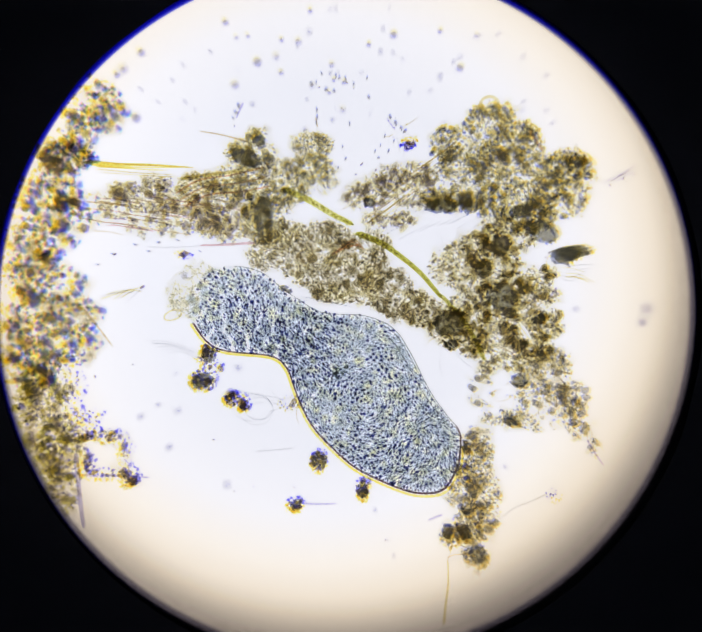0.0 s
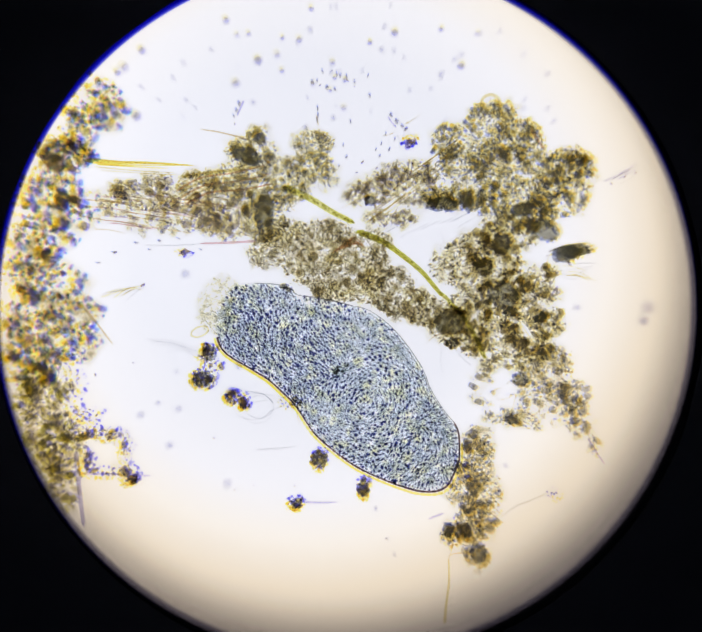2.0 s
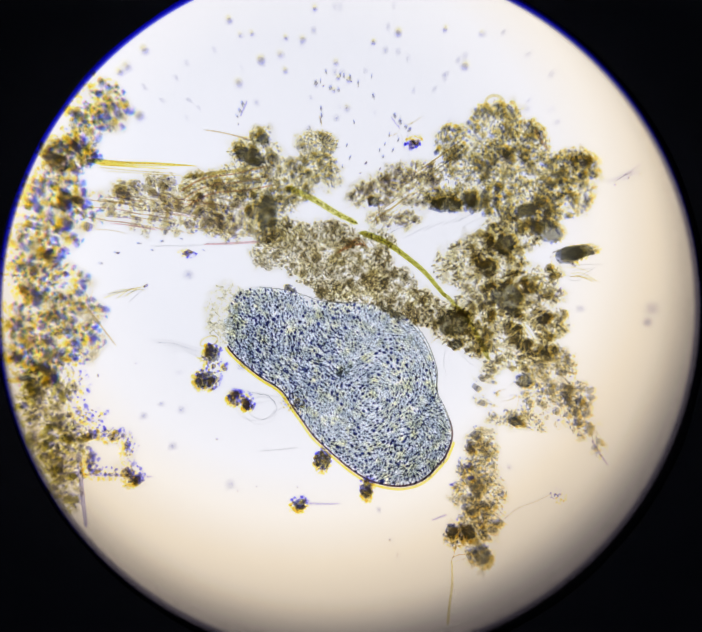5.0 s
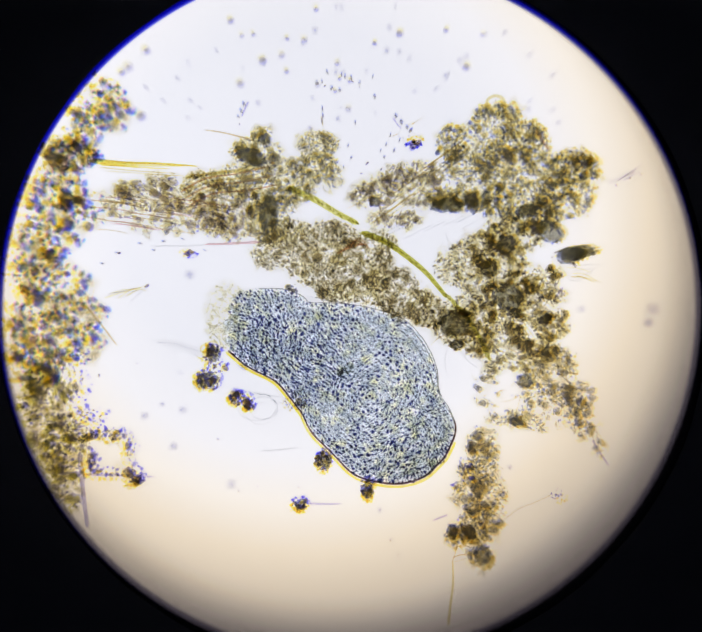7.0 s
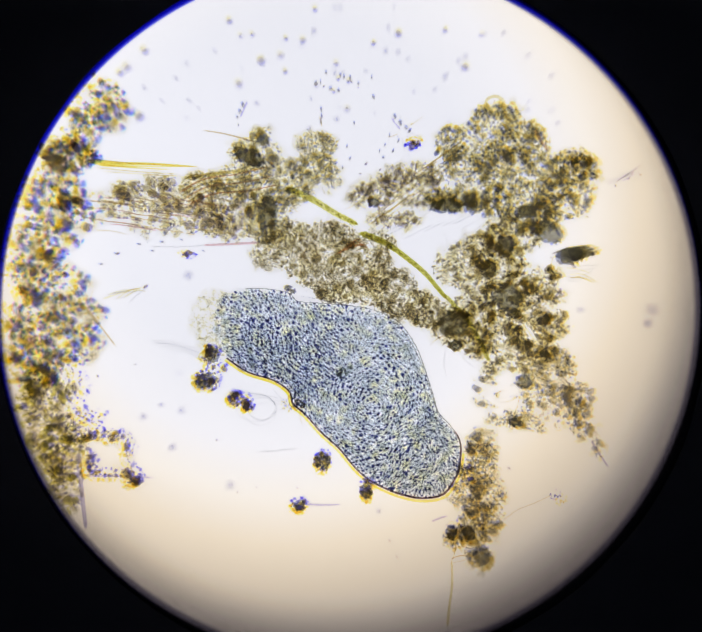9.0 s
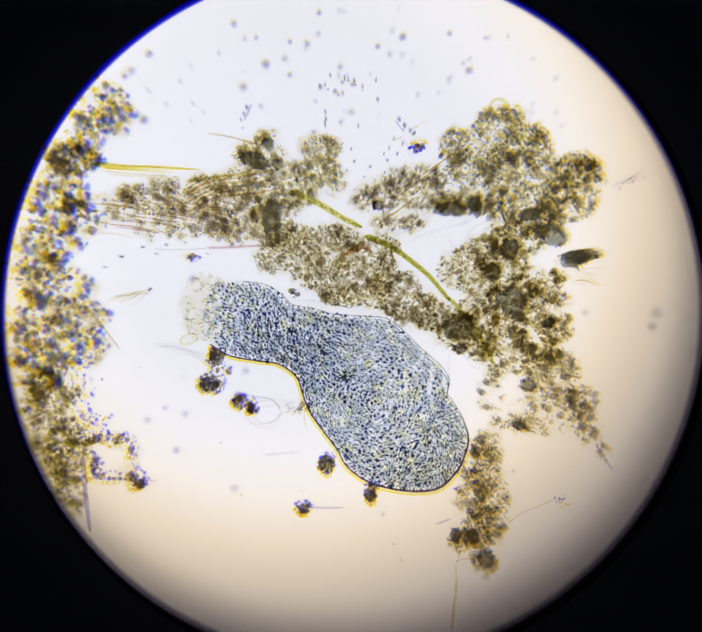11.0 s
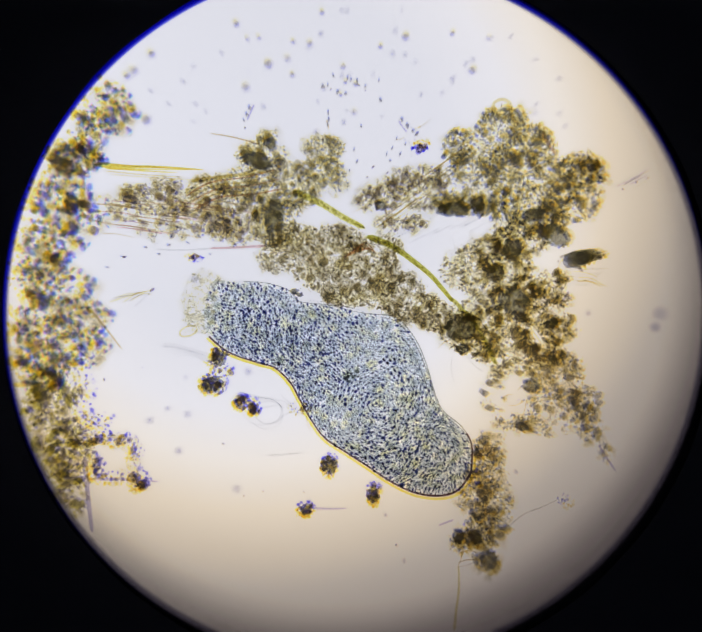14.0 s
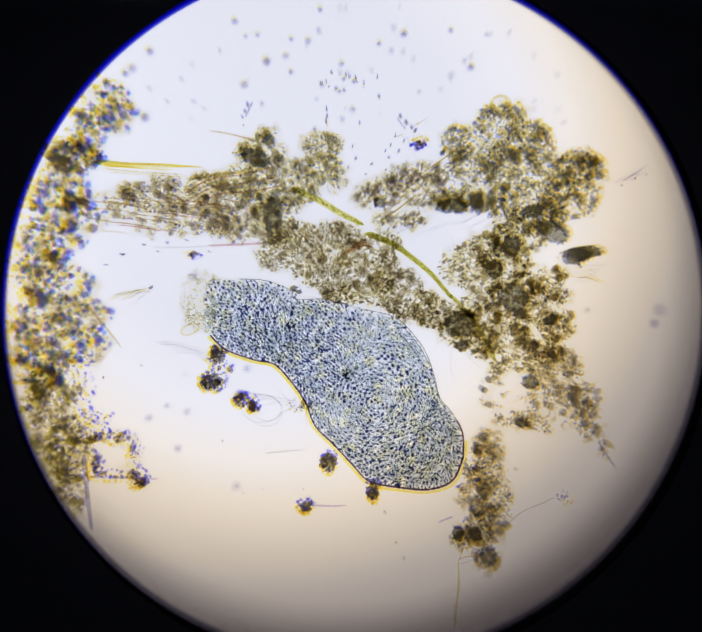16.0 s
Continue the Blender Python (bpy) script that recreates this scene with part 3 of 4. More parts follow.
drift("brown flake of debris beside the creature's head", [(466, 797, 22, 26, 1), (456, 848, 28, 22, 1.4), (480, 820, 16, 16, 1)], 150, 21, M_AMBER, M_BASE, (3.9, 8.2), [(452, 850, 27, 20, 15), (466, 793, 17, 20, 0)], 6, -0.5, tall=0.046, mucus=99, shreds=0.0, group=BITS)
drift("amber and blue flake of debris", [(528, 893, 26, 15, 1), (545, 905, 14, 10, 1)], 90, 22, M_AMBER, M_BASE, (4.3, 8.9), [], 2, -0.5, tall=0.04, mucus=99, shreds=0.0, group=BITS)
drift("small bristly tuft of straw debris", [(648, 900, 24, 15, 1)], 50, 23, M_OLIVE, M_PALE_LOW, (1.9, 4.8), [], 2, -0.5, tall=0.046, mucus=99, shreds=0.0, group=BITS, bristles=6)
drift("dark diamond-shaped flake of debris", [(713, 1028, 18, 22, 1)], 64, 24, M_AMBER, M_BASE, (3.9, 8.2), [(712, 1028, 19, 23, 0)], 4, -0.6, tall=0.046, mucus=99, shreds=0.0, group=BITS)
drift("small dark flake of debris under the creature", [(810, 1092, 13, 22, 1)], 48, 25, M_AMBER, M_BASE, (3.8, 7.6), [(809, 1094, 13, 20, 0)], 3, -0.6, tall=0.046, mucus=99, shreds=0.0, group=BITS)
drift("small amber flake of debris", [(660, 1126, 19, 12, 1)], 39, 26, M_AMBER, M_BASE, (3.5, 7.1), [(661, 1126, 14, 9, 10)], 3, -0.6, tall=0.046, mucus=99, shreds=0.0, group=BITS)
drift("tiny dark flake of debris", [(913, 321, 16, 7, 1)], 44, 27, M_OCHRE, M_BASE, (2.8, 5.6), [], 3, -0.6, tall=0.046, mucus=99, shreds=0.0, group=BITS)
drift("tiny blue-black flake of debris", [(412, 569, 15, 7, 1)], 40, 28, M_OCHRE, M_BASE, (2.8, 5.6), [], 2, -0.6, tall=0.046, mucus=99, shreds=0.0, group=BITS)
drift("faint crumb of pale debris", [(890, 288, 18, 16, 1)], 9, 29, M_PALE_TOP, M_PALE_LOW, (2.0, 4.8), [], 0, -0.6, bristles=5, tall=0.046, mucus=99, shreds=0.0, group=BITS)
drift("faint tuft of lilac debris", [(1232, 1104, 14, 14, 1)], 23, 30, M_PALE_TOP, M_PALE_LOW, (2.4, 5.3), [], 0, -0.6, tall=0.046, mucus=99, shreds=0.0, group=BITS)

drift("dark brown oval body with an amber end", [(1262, 572, 34, 18, 1), (1296, 561, 26, 12, 0.7)], 60, 31, M_AMBER, M_SILT, (2.6, 6.0), [(1258, 571, 32, 20, 6), (1284, 563, 34, 15, 10), (1266, 566, 36, 18, 8)], 0, -0.6, tall=0.034, mucus=99, shreds=0.0, group=BITS)
drift("tiny navy grains at a tip of debris", [(633, 642, 9, 8, 1), (643, 650, 10, 7, 1)], 20, 32, M_SLATE, M_SILT, (2.2, 4.4), [(634, 643, 8, 7, 0), (645, 651, 8, 5, -30)], 0, -0.6, tall=0.02, mucus=99, shreds=0.0, group=BITS)


# ---- threads of algae and fibres ----
def thread(name, label, points, r0, r1, mat, category="fibre", knots=0.0, z=None):
    lift = max(r0, r1) / 1000 if z is None else z
    ob = new(name, tube_mesh(name, [at(u, v, lift) for u, v in points], r0 / 1000, r1 / 1000, (mat,), knots=knots))
    if category == "alga":
        rng = random.Random(int(points[0][0]))
        row = spline([at(u, v, lift) for u, v in points], 9)
        cells = []
        for i, p in enumerate(row[:-1]):
            way = row[i + 1] - p
            f = i / len(row)
            r = (r0 + (r1 - r0) * f) / 1000
            for _ in range(2):
                q = p + way * rng.random()
                cells.append((q.x + rng.uniform(-0.4, 0.4) * r, q.y + rng.uniform(-0.4, 0.4) * r, q.z, r * rng.uniform(0.4, 0.8), r * rng.uniform(0.3, 0.55), 0.003,
                              math.atan2(way.y, way.x) + rng.uniform(-0.4, 0.4), 0, None))
        part("cell_row", lens_cloud("cell_row", cells, rng, (M_CELL,)), (), ob, "darker green cells inside", kind="stuff")
    return tagged(ob, label, category, "threads of algae and fibres")


thread("alga_strand", "yellow-green algal strand tapering to a point", [(180, 358), (250, 363), (330, 364), (428, 370)], 5.5, 1.6, M_YELLOW_F, "alga")
for k, (v0, v1, r) in enumerate(((352, 366, 2.2), (364, 376, 2.6), (372, 386, 1.8), (368, 369, 2.0), (380, 392, 1.4))):
    thread("alga_strand", "thin yellow-olive strand lying beside a thicker one", [(190 + 6 * k, v0), (262 + 14 * k, v0 + 0.6 * (v1 - v0)), (352 + 18 * k, v1)], r, 1.0, M_YELLOW_F if k % 2 else M_STRAW)
thread("alga_strand", "pale straw algal strand beside the clump", [(400, 396), (470, 386), (545, 378)], 5, 3, M_STRAW, "alga")
thread("alga_strand", "bright green curved algal filament", [(630, 418), (690, 445), (738, 474), (772, 491), (787, 499)], 9, 6, M_GREEN, "alga", 0.12)
thread("alga_strand", "olive-green curved algal filament between clumps", [(795, 518), (850, 540), (898, 573), (940, 608), (972, 645), (988, 664)], 8, 5, M_GREEN, "alga", 0.12)
thread("alga_strand", "olive algal filament crossing the stem of debris", [(984, 655), (1030, 705), (1062, 755), (1085, 805)], 5, 6, M_GREEN, "alga", 0.1)
thread("fibre", "thin brown fibre with a pointed end", [(440, 287), (490, 295), (555, 312)], 1.2, 2.4, M_BROWN_F)
thread("fibre", "thin rose-brown straight fibre", [(440, 546), (500, 544), (568, 540)], 2.6, 3.6, M_ROSE)
thread("fibre", "hair-thin clear fibre on the slide", [(318, 549), (380, 550), (440, 547)], 1.6, 2, M_CLEAR_F)
thread("fibre", "pale straw fibre ending in a dark grain", [(215, 668), (260, 653), (312, 640)], 2.4, 1.6, M_STRAW)
for k in range(7):
    thread("fibre", "thin straw and violet fibre of a loose strand", [(218 + 9 * k, 660 + 3 * k - 5 * (k % 3)), (252 + 8 * k, 652 - 4 * (k % 2)), (286 + 5 * k, 644 + 4 * (k % 3))], 1.5, 0.9, M_STRAW if k % 2 else M_CLEAR_F)
thread("fibre", "pale olive hanging fibre below the debris tail", [(1003, 1258), (1004, 1310), (998, 1360), (994, 1404)], 2, 3.6, M_STRAW)
thread("fibre", "violet edge fibre beside the olive drift", [(162, 1015), (167, 1070), (173, 1130), (180, 1185)], 6, 4, M_VIOLET)
thread("fibre", "violet straight fibre through the ring of grains", [(175, 1066), (250, 1067), (332, 1071)], 3.5, 2.5, M_VIOLET)
thread("fibre", "straw and violet twig-like fibre", [(178, 690), (215, 735), (246, 776)], 3.6, 1.4, M_BROWN_F)
thread("fibre", "faint curved glassy fibre", [(1118, 1168), (1150, 1142), (1190, 1126), (1228, 1108)], 2.2, 1.6, M_CLEAR_F)
thread("fibre", "violet fibre tail of a small flake", [(672, 1129), (710, 1131), (752, 1130)], 3.2, 2, M_VIOLET)
thread("fibre", "faint glassy rod lying on the slide", [(570, 1012), (610, 1009), (655, 1004)], 2.6, 1.6, M_CLEAR_F)
thread("fibre", "hair-thin clear fibre on the slide", [(330, 766), (380, 772), (440, 792)], 1.3, 1.3, M_CLEAR_F)
thread("fibre", "hair-thin clear fibre on the slide", [(505, 868), (560, 882), (620, 891)], 1.5, 1.2, M_CLEAR_F)
thread("fibre", "hair-thin clear fibre on the slide", [(560, 905), (600, 898), (640, 893)], 1.3, 1.2, M_CLEAR_F)
thread("fibre", "hair-thin clear fibre on the slide", [(990, 780), (985, 810), (992, 845)], 1.3, 1.2, M_CLEAR_F)
thread("fibre", "hair-thin clear fibre on the slide", [(1020, 785), (1040, 810), (1058, 822)], 1.3, 1.2, M_CLEAR_F)
thread("fibre", "pale violet fibre by the debris stem", [(1250, 640), (1240, 655), (1228, 672)], 3, 2.5, M_VIOLET)
thread("fibre", "pale rose fibre by the large clump", [(1188, 285), (1202, 308), (1218, 332)], 4, 3, M_ROSE)
thread("fibre", "violet twig trailing from the ragged fringe", [(1318, 985), (1334, 1012), (1356, 1044)], 3, 2, M_VIOLET)
thread("fibre", "short dark fibre fragment", [(703, 256), (706, 266), (708, 278)], 2, 1.6, M_BROWN_F)
thread("fibre", "short dark fibre fragment", [(865, 257), (875, 272), (885, 284)], 2.4, 1.8, M_VIOLET)
thread("fibre", "faint violet fibre fragment", [(540, 222), (532, 240), (524, 258)], 3, 2, M_VIOLET)
thread("fibre", "pale violet fibre by the debris tail", [(958, 1168), (975, 1161), (992, 1155)], 2.5, 2.5, M_VIOLET)
for k in range(5):
    thread("fibre", "hair-thin clear fibre curving past the flakes", [(318 + 12 * k, 762 + 7 * k), (372 + 8 * k, 764 + 6 * k), (440 + 3 * k, 784 + 8 * k)], 1.0, 0.8, M_CLEAR_F)
for k in range(5):
    thread("fibre", "thin rust-brown fibre lying on the dense clump", [(742 + 7 * k, 572 - 5 * k), (768 + 6 * k, 560 - 5 * k), (800 + 3 * k, 550 + 3 * k)], 2.2, 1.2, M_RUST, z=0.075)
for k in range(6):
    thread("fibre", "curved amber-brown fibre along the arm of debris", [(398 + 5 * k, 432 + 7 * k), (450 + 5 * k, 402 + 8 * k), (520 + 6 * k, 390 + 9 * k), (592 + 4 * k, 372 + 10 * k)], 2.0, 1.2, M_RUST if k % 2 else M_STRAW, z=0.07)
for k in range(7):
    thread("fibre", "thin straw fibre hanging in the debris stem", [(1118 + 14 * k, 690 + 6 * k), (1140 + 15 * k, 720 + 9 * k), (1164 + 15 * k, 756 + 8 * k)], 1.5, 1.0, M_STRAW if k % 2 else M_CLEAR_F, z=0.06)
for k in range(6):
    thread("fibre", "thin straw fibre across the hanging tail", [(1050 + 4 * k, 1010 + 22 * k), (1072 + 4 * k, 1034 + 22 * k), (1096 + 5 * k, 1066 + 20 * k)], 1.4, 0.9, M_STRAW if k % 2 else M_CLEAR_F, z=0.05)
rng_f = random.Random(40)
for k in range(16):
    u, v = rng_f.uniform(850, 985), 0
    v = 470 - (u - 850) * 0.85 + rng_f.uniform(-26, 26)
    d = rng_f.uniform(28, 60)
    thread("fibre", "thin straw fibre in the bridge of debris", [(u - d, v + d * 0.72), (u, v + rng_f.uniform(-3, 3)), (u + d, v - d * 0.72)], 1.6, 1.1, M_STRAW if k % 3 else M_BROWN_F)
for k in range(34):
    u, v = rng_f.uniform(230, 500), rng_f.uniform(440, 520)
    d = rng_f.uniform(30, 70)
    thread("fibre", "thin straw fibre in the arm of debris", [(u - d, v - d * 0.12), (u, v + rng_f.uniform(-4, 4)), (u + d, v + d * 0.16)], 1.3, 0.9, M_BROWN_F if k % 3 else M_ROSE)
for k in range(14):
    u, v = rng_f.uniform(860, 1060), rng_f.uniform(470, 530)
    d = rng_f.uniform(16, 36)
    thread("fibre", "hair-thin clear fibre between clumps", [(u - d, v + d * 0.5), (u, v + rng_f.uniform(-3, 3)), (u + d, v - d * 0.5)], 1.3, 1.0, M_CLEAR_F)
for k in range(9):
    u, v = 1372 + 6 * k + rng_f.uniform(-8, 8), 402 - 2 * k + rng_f.uniform(-14, 14)
    thread("fibre", "hair-thin violet fibre fanning out of the large clump", [(u - 22, v + 12), (u, v + rng_f.uniform(-2, 2)), (u + 20, v - rng_f.uniform(8, 18))], 1.2, 0.9, M_VIOLET if k % 2 else M_CLEAR_F)
for k in range(8):
    u, v = 1262 + rng_f.uniform(-12, 24), 588 + rng_f.uniform(0, 34)
    thread("fibre", "hair-thin straw fibre under the oval body", [(u, v), (u + 26, v + rng_f.uniform(-6, 8)), (u + rng_f.uniform(40, 70), v + rng_f.uniform(-14, 18))], 1.6, 1.0, M_STRAW if k % 2 else M_CLEAR_F)
for k in range(10):
    u, v = rng_f.uniform(640, 760), rng_f.uniform(655, 690)
    thread("fibre", "hair-thin clear fibre over the creature", [(u - 40, v - 8), (u, v + rng_f.uniform(-3, 3)), (u + 40, v + 9)], 1.2, 1.0, M_CLEAR_F, z=0.07)


def loop_thing(u, v, r, tube, label, mat, squash=1.0):
    pts = [at(u + r * math.cos(TAU * k / 12), v + r * squash * math.sin(TAU * k / 12), tube / 1000) for k in range(13)]
    ob = new("shell_ring", tube_mesh("shell_ring", pts, tube / 1000, tube / 1000, (mat,), steps=3))
    return tagged(ob, label, "shell")


loop_thing(1098, 230, 22, 4.0, "pale amber ring-shaped shell on the clump's edge", M_STRAW, 0.95)
loop_thing(575, 915, 32, 1.4, "faint clear ring-shaped shell beside a flake", M_CLEAR_F, 0.8)
loop_thing(560, 912, 44, 1.1, "faint clear ring-shaped shell round a flake", M_CLEAR_F, 0.72)
loop_thing(570, 918, 38, 1.0, "faint clear ring-shaped shell round a flake", M_CLEAR_F, 0.9)
loop_thing(800, 634, 7, 2.2, "tiny dark ring-shaped shell", M_LUMP_TOP)


ROD = lump_mesh("rod_grain", 0.0085, 0.0030, 0.03, 910, (M_SLATE, M_SILT), 0.7)


def rod_grain(u, v, length, turn):
    ob = new("rod_grain", ROD)
    ob.location = at(u, v, 0.002)
    ob.rotation_euler = (0, 0, radians(turn))
    ob.scale = (length / 20.0, min(length / 15.0, 1.0), 1)
    return tagged(ob, "short violet-blue rod-shaped grain lying on the slide", "grain", "rod-shaped grains")


for u, v, length, turn in ((695, 184, 11, 10), (706, 181, 8, 60), (718, 160, 9, -30), (750, 166, 10, -60), (758, 170, 9, 20), (772, 172, 12, -70), (790, 184, 8, 15), (728, 196, 12, 20),
                           (746, 200, 10, -10), (820, 170, 9, 70), (824, 214, 12, -50), (707, 242, 12, 85), (708, 258, 13, 80), (706, 270, 9, 60), (531, 232, 14, 65), (525, 247, 12, 50),
                           (519, 260, 8, 30), (781, 273, 10, -75), (872, 258, 14, -55), (884, 272, 16, -60), (897, 283, 12, -40), (905, 290, 14, 30), (860, 300, 9, 80), (850, 322, 10, 70),
                           (838, 335, 9, 75), (868, 335, 12, 60), (846, 350, 9, -20), (880, 312, 10, 65), (765, 325, 9, 60), (772, 352, 10, 35), (755, 372, 8, 70), (360, 520, 14, 70), (352, 540, 10, 40),
                           (395, 535, 9, -20), (330, 560, 8, 30), (420, 520, 10, -50), (372, 500, 9, 10), (300, 545, 10, 20), (445, 560, 8, -40), (250, 566, 10, 15), (215, 590, 8, 40)):
    rod_grain(u, v, length, turn)


# ---- droplets and specks drifting out of focus ----
def droplet_mesh(name, mats):
    """A flat droplet of unit radius: cap above, base below."""
    verts, faces, index = [], [], []
    n = 20
    for z, r in ((0.0, 0.9), (0.003, 1.0), (0.006, 0.9), (0.018, 0.9), (0.021, 1.0), (0.024, 0.9)):
        for j in range(n):
            verts.append((r * math.cos(TAU * j / n), r * math.sin(TAU * j / n), z))
    for part_no in (0, 1):
        b = part_no * 3 * n
        faces.append([b + j for j in range(n)][::-1])
        index.append(1 - part_no)
        for ring in (0, 1):
            for j in range(n):
                q = b + ring * n
                faces.append([q + j, q + (j + 1) % n, q + n + (j + 1) % n, q + n + j])
                index.append(1 - part_no)
        faces.append([b + 2 * n + j for j in range(n)])
        index.append(1 - part_no)
    return build_mesh(name, verts, faces, index, mats)


# straw cap over lilac base puts the lens colour fringe into the tint
DROP = droplet_mesh("droplet", (M_SOFT_GOLD, M_SOFT_BLUE))
FAINT = droplet_mesh("faint_droplet", (M_SOFT_GREY, M_SOFT_GREY))


def droplet(u, v, r, mesh, label):
    ob = new("droplet", mesh)
    ob.location = at(u, v)
    ob.scale = (r / 1000, r / 1000, 1)
    return tagged(ob, label, "droplet", "drifting droplets")


for u, v, r in ((572, 132, 15), (522, 184, 15), (500, 42, 12), (615, 120, 13), (880, 70, 13), (824, 92, 9), (665, 86, 12), (627, 82, 9), (551, 73, 9),
                (525, 76, 9), (740, 138, 11), (626, 156, 10), (765, 240, 12), (696, 186, 10), (692, 16, 10), (1030, 145, 14), (1066, 72, 9), (985, 62, 10),
                (310, 110, 14), (270, 148, 16), (212, 186, 14), (298, 258, 17), (255, 160, 13), (768, 177, 9), (745, 172, 8), (735, 200, 8)):
    droplet(u, v, r, DROP, "lilac droplet with a straw-yellow colour fringe, out of focus")
rng_d = random.Random(51)
for k in range(52):
    u, v = rng_d.uniform(300, 1240), rng_d.uniform(10, 290)
    if math.hypot(u - 777, v - 702) > 720:
        continue
    droplet(u, v, rng_d.uniform(5, 10), FAINT, "faint grey droplet, out of focus")
for u, v, r in ((410, 615, 16), (530, 822, 14), (310, 932, 13), (395, 918, 13), (375, 1000, 14), (505, 1085, 16), (838, 1142, 9), (865, 1210, 6), (880, 1245, 7),
                (350, 905, 9), (1290, 690, 12), (1450, 690, 26), (1440, 720, 18), (1130, 1045, 9), (390, 835, 8), (190, 720, 9)):
    droplet(u, v, r, FAINT, "faint grey droplet, out of focus")


def speck(u, v, r, turn):
    ob = new("speck", SPECK)
    ob.location = at(u, v)
    ob.rotation_euler = (0, 0, turn)
    ob.scale = (r / 10.0, r / 14.0, 0.5)
    return tagged(ob, "tiny dark speck of silt on the slide", "speck", "dark specks")


SPECK = lump_mesh("speck", 0.008, 0.006, 0.02, 900, (M_LUMP_TOP, M_BASE))
for u, v, r in ((473, 985, 4), (563, 1092, 3), (655, 1093, 3), (520, 1102, 3), (205, 842, 5), (312, 640, 8), (250, 566, 6), (905, 635, 3), (775, 178, 4),
                (790, 190, 3), (712, 188, 4), (520, 275, 4), (1400, 395, 4), (1370, 410, 4), (1425, 385, 3), (808, 362, 6), (840, 375, 5), (795, 385, 4), (290, 815, 3), (862, 1212, 3)):
    speck(u, v, r, rng_d.random() * TAU)


# ---- the creature: a soft body in many small rigid pieces ----
# The creature's outline at each moment, in thousandths of a metre: the dorsal edge from head to tail tip, then the ventral edge.
SHAPES = []
SHAPES.append((0.0,
    [-358, 50, -322, 98, -281, 109, -239, 109, -193, 94, -155, 63, -117, 37, -72, 10, -26, 4, 34, 0, 95, -28, 134, -85, 172, -161, 213, -221, 242, -260, 240, -328],
    [-360, 0, -323, -54, -281, -77, -178, -89, -143, -115, -125, -161, -110, -199, -83, -248, -33, -301, 20, -343, 111, -384, 164, -394, 209, -383, 240, -328]))
SHAPES.append((0.5,
    [-339, 45, -303, 98, -269, 106, -224, 104, -173, 86, -151, 68, -110, 45, -67, 10, -25, 5, 35, 1, 96, -28, 134, -85, 172, -160, 213, -221, 242, -259, 240, -327],
    [-348, -12, -316, -58, -280, -84, -208, -101, -167, -105, -143, -130, -124, -168, -106, -213, -79, -254, -33, -301, 20, -343, 111, -383, 164, -394, 209, -382, 240, -327]))
SHAPES.append((1.0,
    [-314, 36, -296, 73, -272, 90, -214, 87, -172, 77, -141, 62, -100, 51, -39, 24, 22, 6, 67, -13, 105, -47, 140, -101, 176, -163, 213, -218, 240, -256, 239, -327],
    [-324, -21, -289, -78, -214, -112, -168, -143, -137, -177, -108, -211, -77, -260, -31, -303, 22, -342, 113, -382, 166, -394, 211, -381, 239, -327]))
SHAPES.append((1.5,
    [-296, 21, -276, 56, -250, 69, -175, 69, -137, 60, -122, 47, -69, 37, -8, 18, 37, 10, 83, -24, 121, -70, 155, -123, 178, -168, 212, -217, 238, -255, 240, -327],
    [-307, -36, -281, -85, -213, -123, -167, -157, -137, -184, -114, -214, -77, -267, -31, -308, 22, -344, 114, -383, 164, -393, 210, -383, 240, -327]))
SHAPES.append((2.5,
    [-287, 13, -273, 52, -251, 69, -182, 69, -141, 59, -122, 42, -69, 35, 0, 21, 45, 4, 90, -26, 128, -68, 159, -117, 174, -166, 204, -217, 234, -257, 237, -320],
    [-300, -42, -285, -81, -220, -125, -182, -146, -152, -178, -121, -208, -87, -261, -38, -304, 15, -340, 84, -371, 159, -392, 208, -381, 237, -320]))
SHAPES.append((3.5,
    [-282, 4, -273, 48, -247, 66, -194, 62, -145, 58, -118, 40, -88, 34, -20, 24, 49, 14, 94, -10, 128, -47, 155, -93, 166, -150, 185, -180, 208, -207, 232, -260, 230, -320],
    [-296, -50, -281, -86, -224, -127, -182, -151, -152, -184, -125, -214, -99, -256, -58, -297, 11, -337, 80, -367, 155, -380, 200, -367, 230, -320]))
SHAPES.append((4.2,
    [-281, 4, -270, 44, -231, 62, -179, 60, -141, 55, -95, 36, -35, 28, 25, 24, 86, 6, 124, -20, 155, -63, 173, -115, 181, -168, 204, -213, 222, -267, 212, -316],
    [-292, -52, -273, -86, -216, -135, -171, -161, -141, -199, -117, -229, -88, -271, -34, -316, 11, -347, 56, -369, 117, -381, 170, -364, 212, -316]))
SHAPES.append((6.3,
    [-281, -4, -273, 41, -247, 61, -179, 59, -118, 47, -96, 33, -35, 27, 40, 22, 101, 3, 139, -27, 169, -73, 186, -126, 184, -167, 207, -209, 217, -254, 193, -311],
    [-285, -74, -239, -111, -182, -145, -148, -179, -126, -213, -103, -251, -58, -300, -4, -349, 41, -368, 94, -371, 147, -357, 193, -311]))
